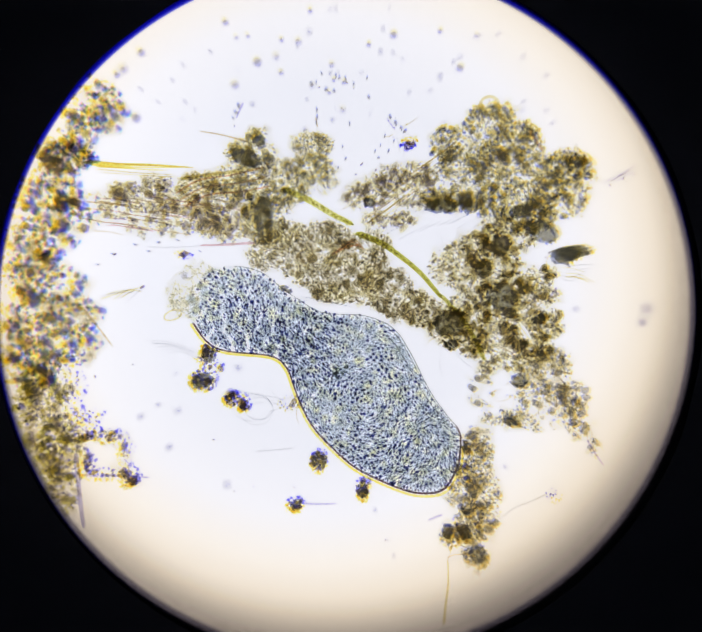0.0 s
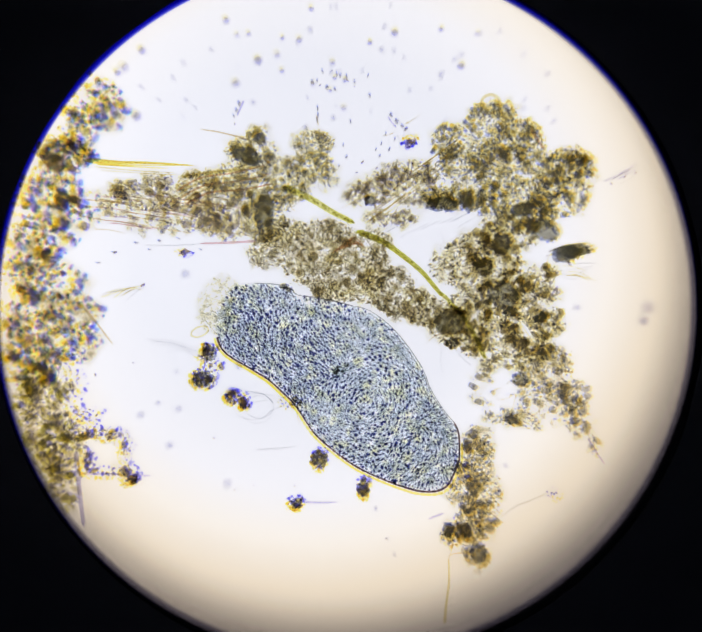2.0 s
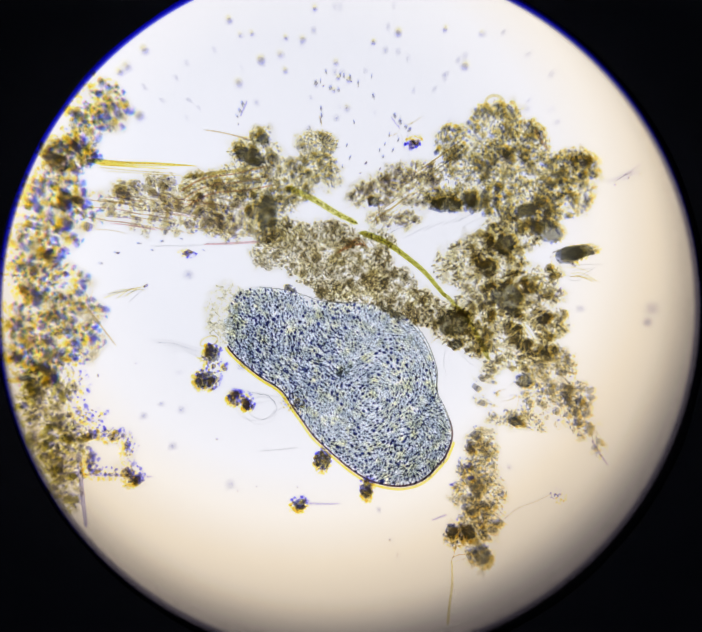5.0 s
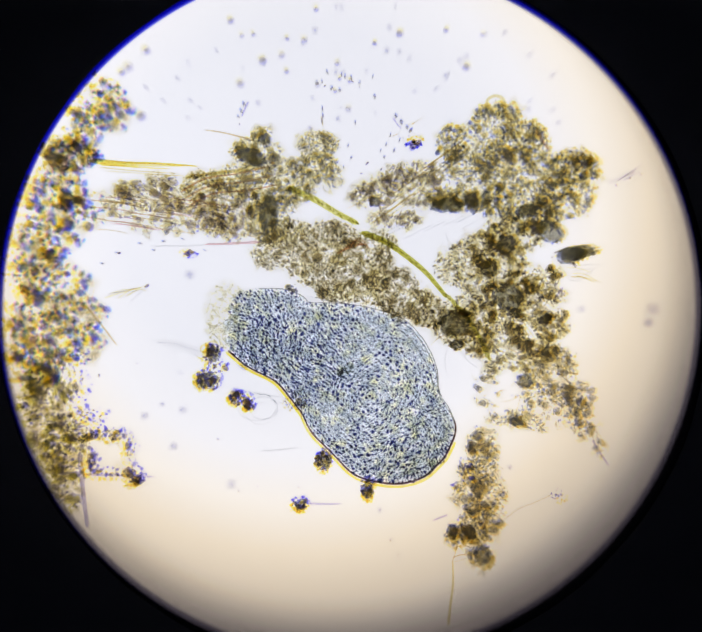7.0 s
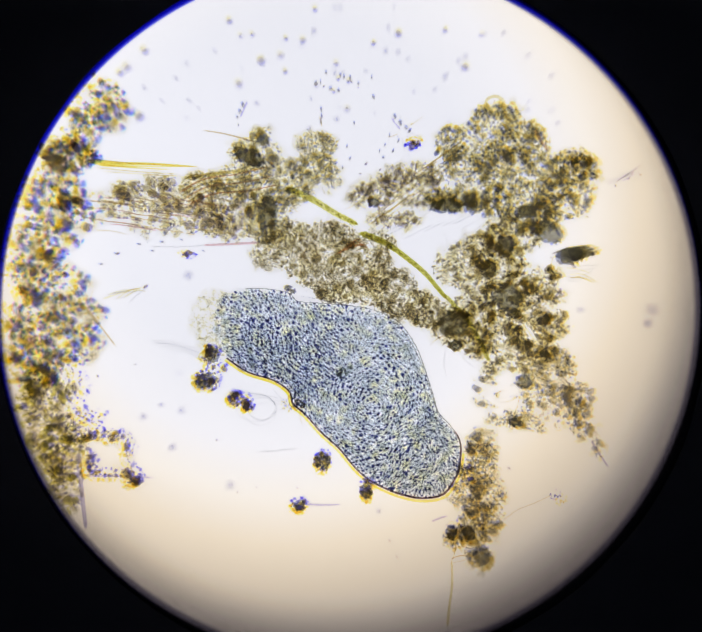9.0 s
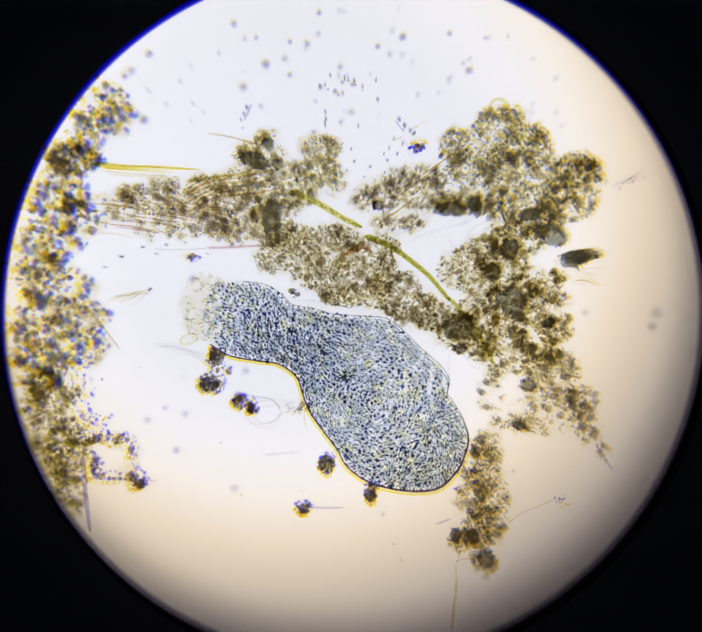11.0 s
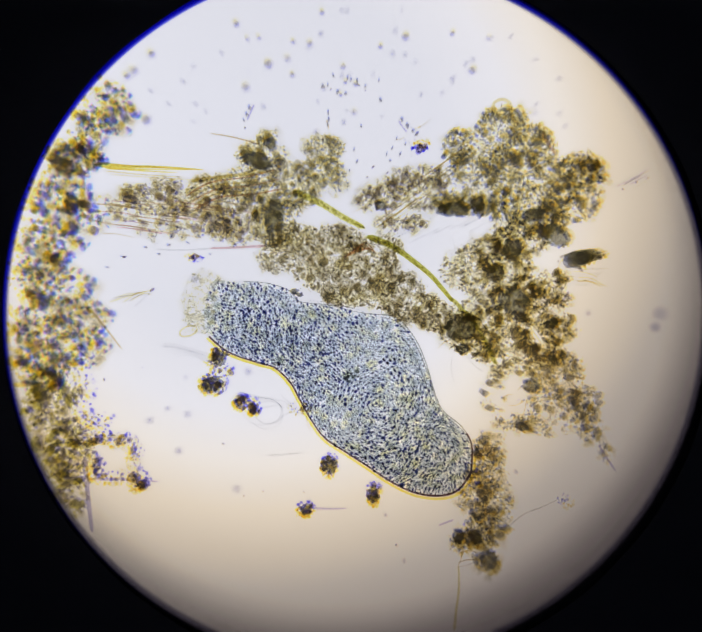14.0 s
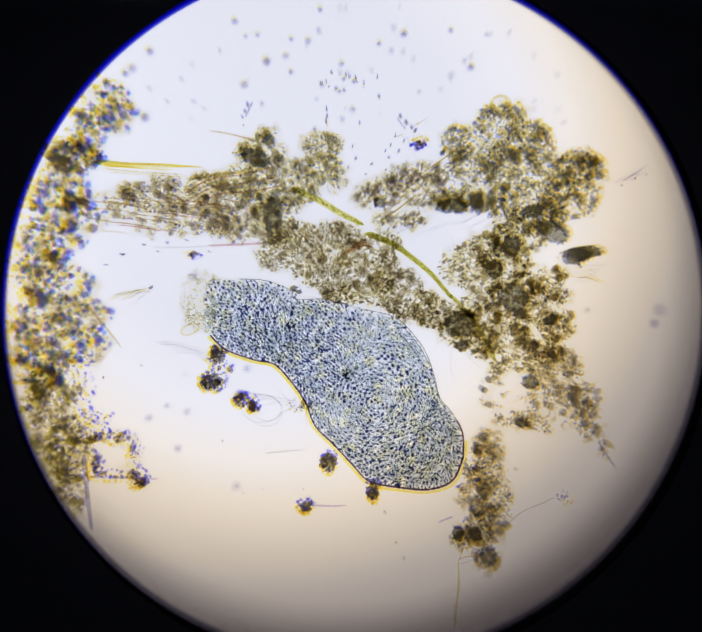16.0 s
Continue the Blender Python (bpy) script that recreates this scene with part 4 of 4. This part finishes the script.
SHAPES.append((7.0,
    [-282, -1, -275, 38, -251, 57, -219, 59, -159, 58, -117, 42, -106, 29, -67, 28, 8, 22, 84, 2, 122, -21, 156, -63, 179, -116, 185, -169, 210, -211, 221, -256, 198, -312],
    [-290, -72, -241, -113, -180, -145, -147, -181, -119, -218, -97, -260, -52, -305, -5, -351, 47, -368, 100, -372, 153, -355, 198, -312]))
SHAPES.append((8.0,
    [-299, -9, -295, 31, -278, 51, -232, 54, -179, 54, -134, 45, -118, 30, -51, 28, 25, 23, 93, 0, 124, -26, 154, -75, 170, -128, 177, -185, 200, -226, 211, -279, 204, -340],
    [-288, -84, -239, -122, -171, -152, -145, -182, -117, -223, -80, -272, -34, -322, 11, -356, 72, -378, 133, -392, 178, -389, 204, -340]))
SHAPES.append((9.0,
    [-311, -15, -308, 25, -281, 53, -224, 61, -171, 57, -137, 47, -129, 33, -50, 27, 25, 18, 86, -5, 116, -35, 140, -76, 159, -129, 174, -175, 185, -212, 212, -242, 234, -280, 231, -341],
    [-291, -88, -239, -123, -178, -143, -144, -168, -137, -194, -110, -217, -72, -259, -34, -293, 4, -338, 42, -368, 103, -394, 156, -402, 201, -390, 231, -341]))
SHAPES.append((11.5,
    [-346, 32, -338, 67, -318, 85, -257, 85, -204, 76, -166, 51, -152, 33, -106, 25, -61, 12, 0, 7, 61, 3, 106, -31, 144, -68, 182, -102, 200, -132, 193, -163, 205, -177, 231, -219, 241, -272, 223, -329],
    [-348, -39, -299, -73, -226, -88, -181, -95, -143, -121, -128, -152, -109, -204, -82, -246, -52, -288, -30, -325, 15, -356, 69, -371, 130, -376, 182, -367, 223, -329]))
SHAPES.append((12.5,
    [-345, 32, -340, 66, -319, 85, -267, 84, -206, 74, -153, 59, -142, 33, -77, 25, -10, 14, 59, 11, 104, -16, 138, -54, 165, -106, 178, -151, 176, -178, 218, -230, 237, -280, 237, -344],
    [-349, -32, -300, -69, -228, -94, -183, -107, -149, -141, -126, -178, -103, -224, -76, -269, -39, -311, 7, -345, 68, -365, 135, -372, 195, -369, 237, -344]))
SHAPES.append((13.5,
    [-345, 31, -339, 65, -318, 87, -258, 84, -197, 77, -148, 58, -136, 37, -61, 28, 14, 14, 75, 6, 113, -32, 143, -92, 158, -152, 174, -202, 219, -229, 242, -266, 242, -334],
    [-348, -29, -299, -66, -219, -100, -189, -108, -156, -138, -136, -176, -114, -217, -83, -262, -38, -293, 15, -327, 61, -357, 121, -382, 174, -389, 215, -375, 242, -334]))
SHAPES.append((14.5,
    [-345, 27, -341, 66, -329, 85, -272, 83, -212, 81, -159, 63, -147, 40, -83, 37, -8, 15, 67, 7, 113, -35, 140, -90, 158, -144, 181, -189, 211, -227, 242, -279, 241, -340],
    [-347, -28, -298, -75, -234, -93, -196, -103, -158, -141, -135, -178, -116, -212, -82, -258, -29, -295, 15, -325, 61, -355, 114, -380, 175, -385, 212, -373, 241, -340]))
SHAPES.append((16.0,
    [-343, 21, -342, 60, -330, 82, -267, 83, -206, 79, -154, 57, -146, 38, -78, 38, -10, 19, 73, 0, 118, -42, 145, -83, 163, -135, 175, -181, 201, -211, 224, -256, 226, -309],
    [-342, -30, -301, -71, -237, -95, -191, -105, -154, -143, -123, -188, -101, -241, -63, -279, -17, -328, 20, -364, 88, -377, 149, -381, 202, -362, 226, -309]))


STEP = 0.5
TIMES = [k * STEP for k in range(33)]
NT, NB, NH = 78, 74, 16
WAIST = np.array((-0.030, -0.125))          # the dark organ, which stays where it is while both ends stretch
AXIS = np.array((0.7071, -0.7071))


def even(points, n, front=62):
    """n + 1 places along the smooth row: evenly from the head to the line across the organ, and evenly from there to the tail."""
    row = np.array([tuple(p)[:2] for p in spline([(x, y, 0) for x, y in points], 8)])
    length = np.concatenate(([0], np.cumsum(np.hypot(*np.diff(row, axis=0).T))))
    k = int(np.argmax((row - WAIST) @ AXIS > 0))
    want = np.concatenate((np.linspace(0, length[k], front + 1), np.linspace(length[k], length[-1], n - front + 1)[1:]))
    return np.stack([np.interp(want, length, row[:, k]) for k in (0, 1)], 1)


def body_rows():
    """Both edges of the body at each of TIMES, each as 121 places."""
    keys = [s[0] for s in SHAPES]
    edges = []
    for _, top, low in SHAPES:
        edges.append(np.stack([even(np.array(e).reshape(-1, 2) / 1000, 120) for e in (top, low)]))
    edges = np.array(edges)
    slope = np.gradient(edges, keys, axis=0) * 0.75
    rows = []
    for t in TIMES:
        i = min(max(np.searchsorted(keys, t, side="right") - 1, 0), len(keys) - 2)
        h = keys[i + 1] - keys[i]
        f = (t - keys[i]) / h
        rows.append((2 * f ** 3 - 3 * f ** 2 + 1) * edges[i] + (f ** 3 - 2 * f ** 2 + f) * h * slope[i]
                    + (3 * f ** 2 - 2 * f ** 3) * edges[i + 1] + (f ** 3 - f ** 2) * h * slope[i + 1])
    return np.array(rows)


BODY = body_rows()          # time, edge, place, xy
REST = BODY.mean(axis=0)    # the body at rest
GU = np.linspace(0, 1, 41)


def smooth_row(row, w=7):
    pad = np.concatenate((np.repeat(row[:1], w, 0), row, np.repeat(row[-1:], w, 0)))
    calm = np.stack([np.convolve(pad[:, k], np.ones(2 * w + 1) / (2 * w + 1), "valid") for k in (0, 1)], 1)
    fade = np.clip(np.minimum(np.arange(len(row)), np.arange(len(row))[::-1]) / w, 0, 1)[:, None]
    return row + (calm - row) * fade


def lattice(edges):
    """Places inside the body: share from head to tail, share from back to belly; notches of the skin fade inwards."""
    top, low = edges
    st, sl = smooth_row(top), smooth_row(low)
    u = GU[None, :, None]
    return (st[:, None] * (1 - u) + sl[:, None] * u + (top - st)[:, None] * (1 - u) ** 6 + (low - sl)[:, None] * u ** 6)


LATTICE = [lattice(e) for e in BODY]
REST_LATTICE = lattice(REST)


def turn_of(now, i, j):
    """How far the tissue at a lattice place has turned from rest, in degrees."""
    i0, i1, j0, j1 = max(i - 7, 0), min(i + 7, 120), max(j - 6, 0), min(j + 6, 40)
    def frame_at(g):
        return np.stack((g[i1, j] - g[i0, j], g[i, j1] - g[i, j0]), 1)
    f = frame_at(now) @ np.linalg.pinv(frame_at(REST_LATTICE), rcond=0.05)
    return math.degrees(math.atan2(f[1, 0] - f[0, 1], f[0, 0] + f[1, 1]))


def scatter_inside(rng, gap_at, tries):
    """Places strewn over the resting body, no two nearer than the gap wanted there: x, y, s, u."""
    outline = np.concatenate((REST[0], REST[1][::-1]))
    flat = REST_LATTICE.reshape(-1, 2)
    lo, hi = outline.min(0), outline.max(0)
    cells, out, cell = collections.defaultdict(list), [], 0.012
    x0, y0 = outline[:, 0], outline[:, 1]
    x1, y1 = np.roll(x0, -1), np.roll(y0, -1)
    for _ in range(tries):
        x, y = rng.uniform(lo[0], hi[0]), rng.uniform(lo[1], hi[1])
        cross = (y0 > y) != (y1 > y)
        if np.count_nonzero(x < (x1[cross] - x0[cross]) * (y - y0[cross]) / (y1[cross] - y0[cross]) + x0[cross]) % 2 == 0:
            continue
        k = int(np.argmin((flat[:, 0] - x) ** 2 + (flat[:, 1] - y) ** 2))
        s, u = (k // 41) / 120, GU[k % 41]
        gap = gap_at(x, y, s, u)
        if gap is None:
            continue
        cx, cy = int(x / cell), int(y / cell)
        reach = int(gap / cell) + 1
        if any((x - p) ** 2 + (y - q) ** 2 < gap * gap for a in range(cx - reach, cx + reach + 1) for b in range(cy - reach, cy + reach + 1) for p, q in cells[(a, b)]):
            continue
        cells[(cx, cy)].append((x, y))
        out.append((x, y, s, u))
    edge = np.array([np.min(np.hypot(x0 - p[0], y0 - p[1])) for p in out])
    return [(*p, e) for p, e in zip(out, edge)]


creature = empty("flatworm", "translucent blue-grey flatworm-like pond creature speckled with navy granules", "flatworm")
KEYED = []          # pieces and their rows
# pale inner chambers and knots of large granules: stage place, reach
PALE = [(812, 762, 52), (905, 800, 40), (735, 925, 42), (770, 800, 26), (905, 760, 34), (850, 860, 26), (655, 690, 24)]
KNOTS = [(842, 788, 24), (866, 822, 26), (778, 884, 30), (828, 908, 26), (740, 872, 18), (812, 1012, 30), (868, 1004, 26), (735, 712, 28), (770, 700, 24),
         (800, 955, 24), (640, 735, 26), (560, 720, 26), (690, 800, 20)]


def near(places, x, y):
    """How deep a stage place lies in any of the round patches, 0 to 1."""
    best = 0.0
    for u, v, r in places:
        c = at(u, v)
        best = max(best, math.exp(-((x - c.x) ** 2 + (y - c.y) ** 2) / (r / 1000) ** 2))
    return best


def clear_head(s, u):
    """0 in the clear frill at the head, 1 in the speckled body."""
    need = 0.015 + 0.085 * max(0.0, 0.75 - u)
    return min(max((s - need * 0.4) / (need * 0.9 + 0.02), 0.0), 1.0)


def tissue_gap(x, y, s, u):
    return 0.0047 if s > 0.76 or u > 0.92 or (0.08 < s < 0.45 and u > 0.5) else 0.0053


def grain_gap(x, y, s, u):
    gap = 0.0067 + 0.0028 * near(PALE, x, y)
    if s > 0.76:
        gap -= 0.0011
    elif 0.08 < s < 0.52 and u > 0.35:
        gap -= 0.0010
    if u > 0.95 or s > 0.97:
        gap -= 0.0006
    if u < 0.10 and 0.45 < s < 0.9:
        gap += 0.0018
    return gap + 0.0010 * noise.noise(Vector((x * 22, y * 22, 4.4)))


def grain_way(x, y, s, u, rng):
    """The granules stand across the skin at the tail, swirl round the middle and slant along the head."""
    tail, middle = at(925, 950), at(815, 890)
    if s > 0.74:
        way = math.atan2(y - tail.y, x - tail.x) + 1.6 * noise.noise(Vector((x * 14, y * 14, 2.7))) * min(1.0, 8.0 * abs(0.5 - abs(u - 0.5)))
    elif s > 0.5:
        way = math.atan2(y - middle.y, x - middle.x) + math.pi / 2
    else:
        way = math.radians(-58) + 1.1 * noise.noise(Vector((x * 9, y * 9, 7.7)))
    return way + rng.gauss(0, 0.38)


def creature_patches():
    """The body's tissue and granules, in small patches of uneven outline."""
    rng = random.Random(61)
    centres = scatter_inside(rng, lambda x, y, s, u: 0.0195, 9000)
    home = np.array([(c[0], c[1]) for c in centres])
    tissue, grains = [[] for _ in centres], [[] for _ in centres]

    def patch_of(x, y):
        k = int(np.argmin((home[:, 0] - x) ** 2 + (home[:, 1] - y) ** 2))
        return k, x - home[k, 0], y - home[k, 1]

    def depth(s, u):
        return 0.012 + 0.05 * math.sqrt(max(1 - (2 * u - 1) ** 2, 0)) * math.sqrt(max(1 - (2 * s - 1) ** 4, 0.05))

    for x, y, s, u, edge in scatter_inside(rng, tissue_gap, 38000):
        if rng.random() > 0.35 + 0.65 * clear_head(s, u):
            continue
        r = min(rng.uniform(0.012, 0.019), edge + 0.004)
        k, px, py = patch_of(x, y)
        tissue[k].append((px, py, rng.uniform(0.3, 0.7) * depth(s, u), r, r * rng.uniform(0.6, 1), 0.004, rng.random() * TAU, 1 if rng.random() < 0.16 else 0, None))
    for x, y, s, u, edge in scatter_inside(rng, lambda x, y, s, u: 0.0062, 22000):
        if edge < 0.004 or rng.random() > clear_head(s, u):
            continue
        k, px, py = patch_of(x, y)
        tissue[k].append((px, py, rng.uniform(0.3, 0.9) * depth(s, u), rng.uniform(0.0035, 0.0062), rng.uniform(0.0009, 0.0015), 0.0015,
                          grain_way(x, y, s, u, rng), 2, None))
    for x, y, s, u, edge in scatter_inside(rng, grain_gap, 46000):
        if edge < 0.0034 or rng.random() > clear_head(s, u):
            continue
        big = rng.random() < 0.55 * near(KNOTS, x, y) or rng.random() < 0.03
        pale = near(PALE, x, y)
        a = rng.uniform(0.0036, 0.0056) if big else rng.uniform(0.0030, 0.0048) * (1 - 0.2 * pale) * (0.9 if s > 0.74 else 1.0)
        k, px, py = patch_of(x, y)
        grains[k].append((px, py, rng.uniform(0.2, 1.0) * depth(s, u), a, a * (rng.uniform(0.6, 0.85) if big else rng.uniform(0.42, 0.68)), 0.002,
                          grain_way(x, y, s, u, rng), 0, None))
    for k, (x, y, s, u, edge) in enumerate(centres):
        if not tissue[k]:
            continue
        piece = part("tissue", lens_cloud("tissue", tissue[k], rng, (M_TISSUE, M_YOLK, M_FIBRIL)), (), creature, kind="stuff")
        if grains[k]:
            part("speckling", lens_cloud("speckling", grains[k], rng, (M_NAVY,)), (), piece, "navy-blue speckles", kind="stuff")
        i, j = round(s * 120), round(u * 40)
        off = np.array((x, y)) - REST_LATTICE[i, j]
        rows = []
        for t, now in zip(TIMES, LATTICE):
            p = now[i, j] + off
            rows.append((t, pose(p[0], p[1], 0.002, 0, 0, turn_of(now, i, j))))
        KEYED.append((piece, rows))


def bar_mesh(name, length, width, height, mat):
    """A short rounded bar, its ends tapered."""
    verts, faces, n = [], [], 12
    for z, w in ((0.0, 0.7), (0.5, 1.0), (1.0, 0.7)):
        for j in range(n):
            a = TAU * j / n
            x = length / 2 * math.copysign(abs(math.cos(a)) ** 0.6, math.cos(a))
            y = width / 2 * w * math.copysign(abs(math.sin(a)) ** 0.8, math.sin(a))
            verts.append((x, y, height * z))
    faces.append(list(range(n))[::-1])
    for r in (0, 1):
        for j in range(n):
            faces.append([r * n + j, r * n + (j + 1) % n, (r + 1) * n + (j + 1) % n, (r + 1) * n + j])
    faces.append([2 * n + j for j in range(n)])
    return build_mesh(name, verts, faces, None, (mat,))


def along(row, a, b):
    """Middle and heading of the stretch of a row between two shares of it."""
    i = np.arange(len(row)) / (len(row) - 1)
    p, q = (np.array([np.interp(f, i, row[:, k]) for k in (0, 1)]) for f in (a, b))
    return (p + q) / 2, math.degrees(math.atan2(q[1] - p[1], q[0] - p[0]))


def creature_rim():
    """The skin's edge, in short overlapping bars: dark along the belly and tail with a gold colour fringe painted
    outside, thin along the back, with two faint folds inside it.
    """
    span = [np.linalg.norm(np.diff(REST[e], axis=0), axis=1).sum() for e in (0, 1)]
    thin = bar_mesh("rim", span[0] / NT * 1.35, 0.0026, 0.012, M_RIM_THIN)
    fold = bar_mesh("fold_line", span[0] / NT * 1.5, 0.0017, 0.010, M_RIM_THIN)
    dark = bar_mesh("rim", span[1] / NB * 1.35, 0.0036, 0.012, M_RIM)
    gold = bar_mesh("gold_rim", span[1] / NB * 1.4, 0.0064, 0.010, M_GOLD)
    for edge, count in ((0, NT), (1, NB)):
        for k in range(count):
            a, b = k / count, (k + 1) / count
            belly = edge == 1 or a > 0.88
            if (edge == 0 and b < 0.13) or (edge == 1 and k < 2):
                continue
            ob = part("rim", dark if belly else thin, (), creature, "dark edge of the skin" if belly else "")
            # the optics' yellow fringe, painted as a bar just outside the skin
            if edge == 1 or a > 0.94:
                g = part("gold_rim", gold, (), ob, "gold-yellow colour fringe painted outside the skin's edge")
                g.location = (0, 0.0040 if edge == 0 else -0.0040, 0.012)
            rows = []
            for t, edges in zip(TIMES, BODY):
                p, way = along(edges[edge], a, b)
                rows.append((t, pose(p[0], p[1], 0.004, 0, 0, way)))
            KEYED.append((ob, rows))
    for j, first, last in ((1, 36, 70), (3, 42, 66)):
        for k in range(first, last):
            ob = part("fold_line", fold, (), creature, "thin fold along the back")
            rows = []
            for t, now in zip(TIMES, LATTICE):
                p, way = along(now[:, j], k / NT, (k + 1) / NT)
                rows.append((t, pose(p[0], p[1], 0.03, 0, 0, way)))
            KEYED.append((ob, rows))


def creature_head():
    """The clear frill before the head, in overlapping flaps with hairs, and the small lobe below it."""
    rng = random.Random(71)
    for k in range(NH):
        u = -1.0 + 1.85 * k / (NH - 1)
        reach = 0.030 + 0.026 * math.sin(math.pi * min(max((k + 1) / NH, 0), 1))
        items = []
        for _ in range(30):
            r = rng.uniform(0.004, 0.012)
            items.append((rng.uniform(-reach, 0.024), rng.uniform(-0.013, 0.013), rng.uniform(0.008, 0.03), r, r * rng.uniform(0.5, 0.9), 0.003, rng.random() * TAU, 0, None))
        for _ in range(7):
            items.append((rng.uniform(-reach, 0.026), rng.uniform(-0.012, 0.012), rng.uniform(0.008, 0.03), rng.uniform(0.004, 0.010), rng.uniform(0.0007, 0.0011), 0.001,
                          rng.choice((0.1, 0.9, -0.7)) + rng.gauss(0, 0.4), 1, None))
        flap = part("frill_flap", lens_cloud("frill_flap", items, rng, (M_FRILL, M_HAIR)), (), creature, "clear straw-tinted frill")
        rows = []
        for t, edges in zip(TIMES, BODY):
            top, low = edges[0][0], edges[1][0]
            d = low - top
            p = top + d * u if u > 0 else edges[0][round(-9 * u)]
            rows.append((t, pose(p[0], p[1], 0.004, 0, 0, math.degrees(math.atan2(d[1], d[0])) + 90 + 25 * min(u, 0))))
        KEYED.append((flap, rows))
    pts = [Vector((0.020 * math.cos(TAU * k / 12), 0.0105 * math.sin(TAU * k / 12), 0.012)) for k in range(13)]
    lobe = part("lobe", tube_mesh("lobe", pts, 0.0024, 0.0024, (M_STRAW,), steps=3), (), creature, "clear ring-like lobe with a straw edge")
    items = [(rng.uniform(-0.012, 0.012), rng.uniform(-0.006, 0.006), 0.01, 0.006, 0.004, 0.003, rng.random() * TAU, 0, None) for _ in range(9)]
    part("lobe_core", lens_cloud("lobe_core", items, rng, (M_FRILL,)), (), lobe)
    rows = []
    for t, edges in zip(TIMES, BODY):
        p = edges[1][0]
        rows.append((t, pose(p[0] - 0.034, p[1] + 0.002, 0.004, 0, 0, 20)))
    KEYED.append((lobe, rows))
    items = []
    for _ in range(34):
        a, q = rng.random() * TAU, rng.random()
        items.append((0.028 * q * math.cos(a), 0.013 * q * math.sin(a), rng.uniform(0.02, 0.04), rng.uniform(0.004, 0.008), rng.uniform(0.002, 0.005), 0.003, rng.random() * TAU, 0, None))
    organ = part("dark_organ", lens_cloud("dark_organ", items, rng, (M_ORGAN,)), (), creature, "dark greenish organ inside the body")
    organ.location = at(753, 830, 0.01)
    organ.rotation_euler = (0, 0, radians(25))


creature_patches()
creature_rim()
creature_head()


def motions():
    """All that moves: the creature's pieces, and the lamp, shifted so that the vignette painted in its glow slips
    aside.
    """
    walk(lamp, [(t, pose(FIELD.x + dx, FIELD.y + dy, -0.42)) for t, dx, dy in ((0, 0.04, -0.05), (3.5, 0.0, 0.05), (9, -0.05, 0.13), (12.5, -0.09, 0.15), (13.5, -0.08, 0.15), (14, -0.15, 0.23), (14.5, -0.11, 0.19), (15.5, -0.12, 0.22), (16, -0.12, 0.23))])
    for piece, rows in KEYED:
        walk(piece, rows)


motions()
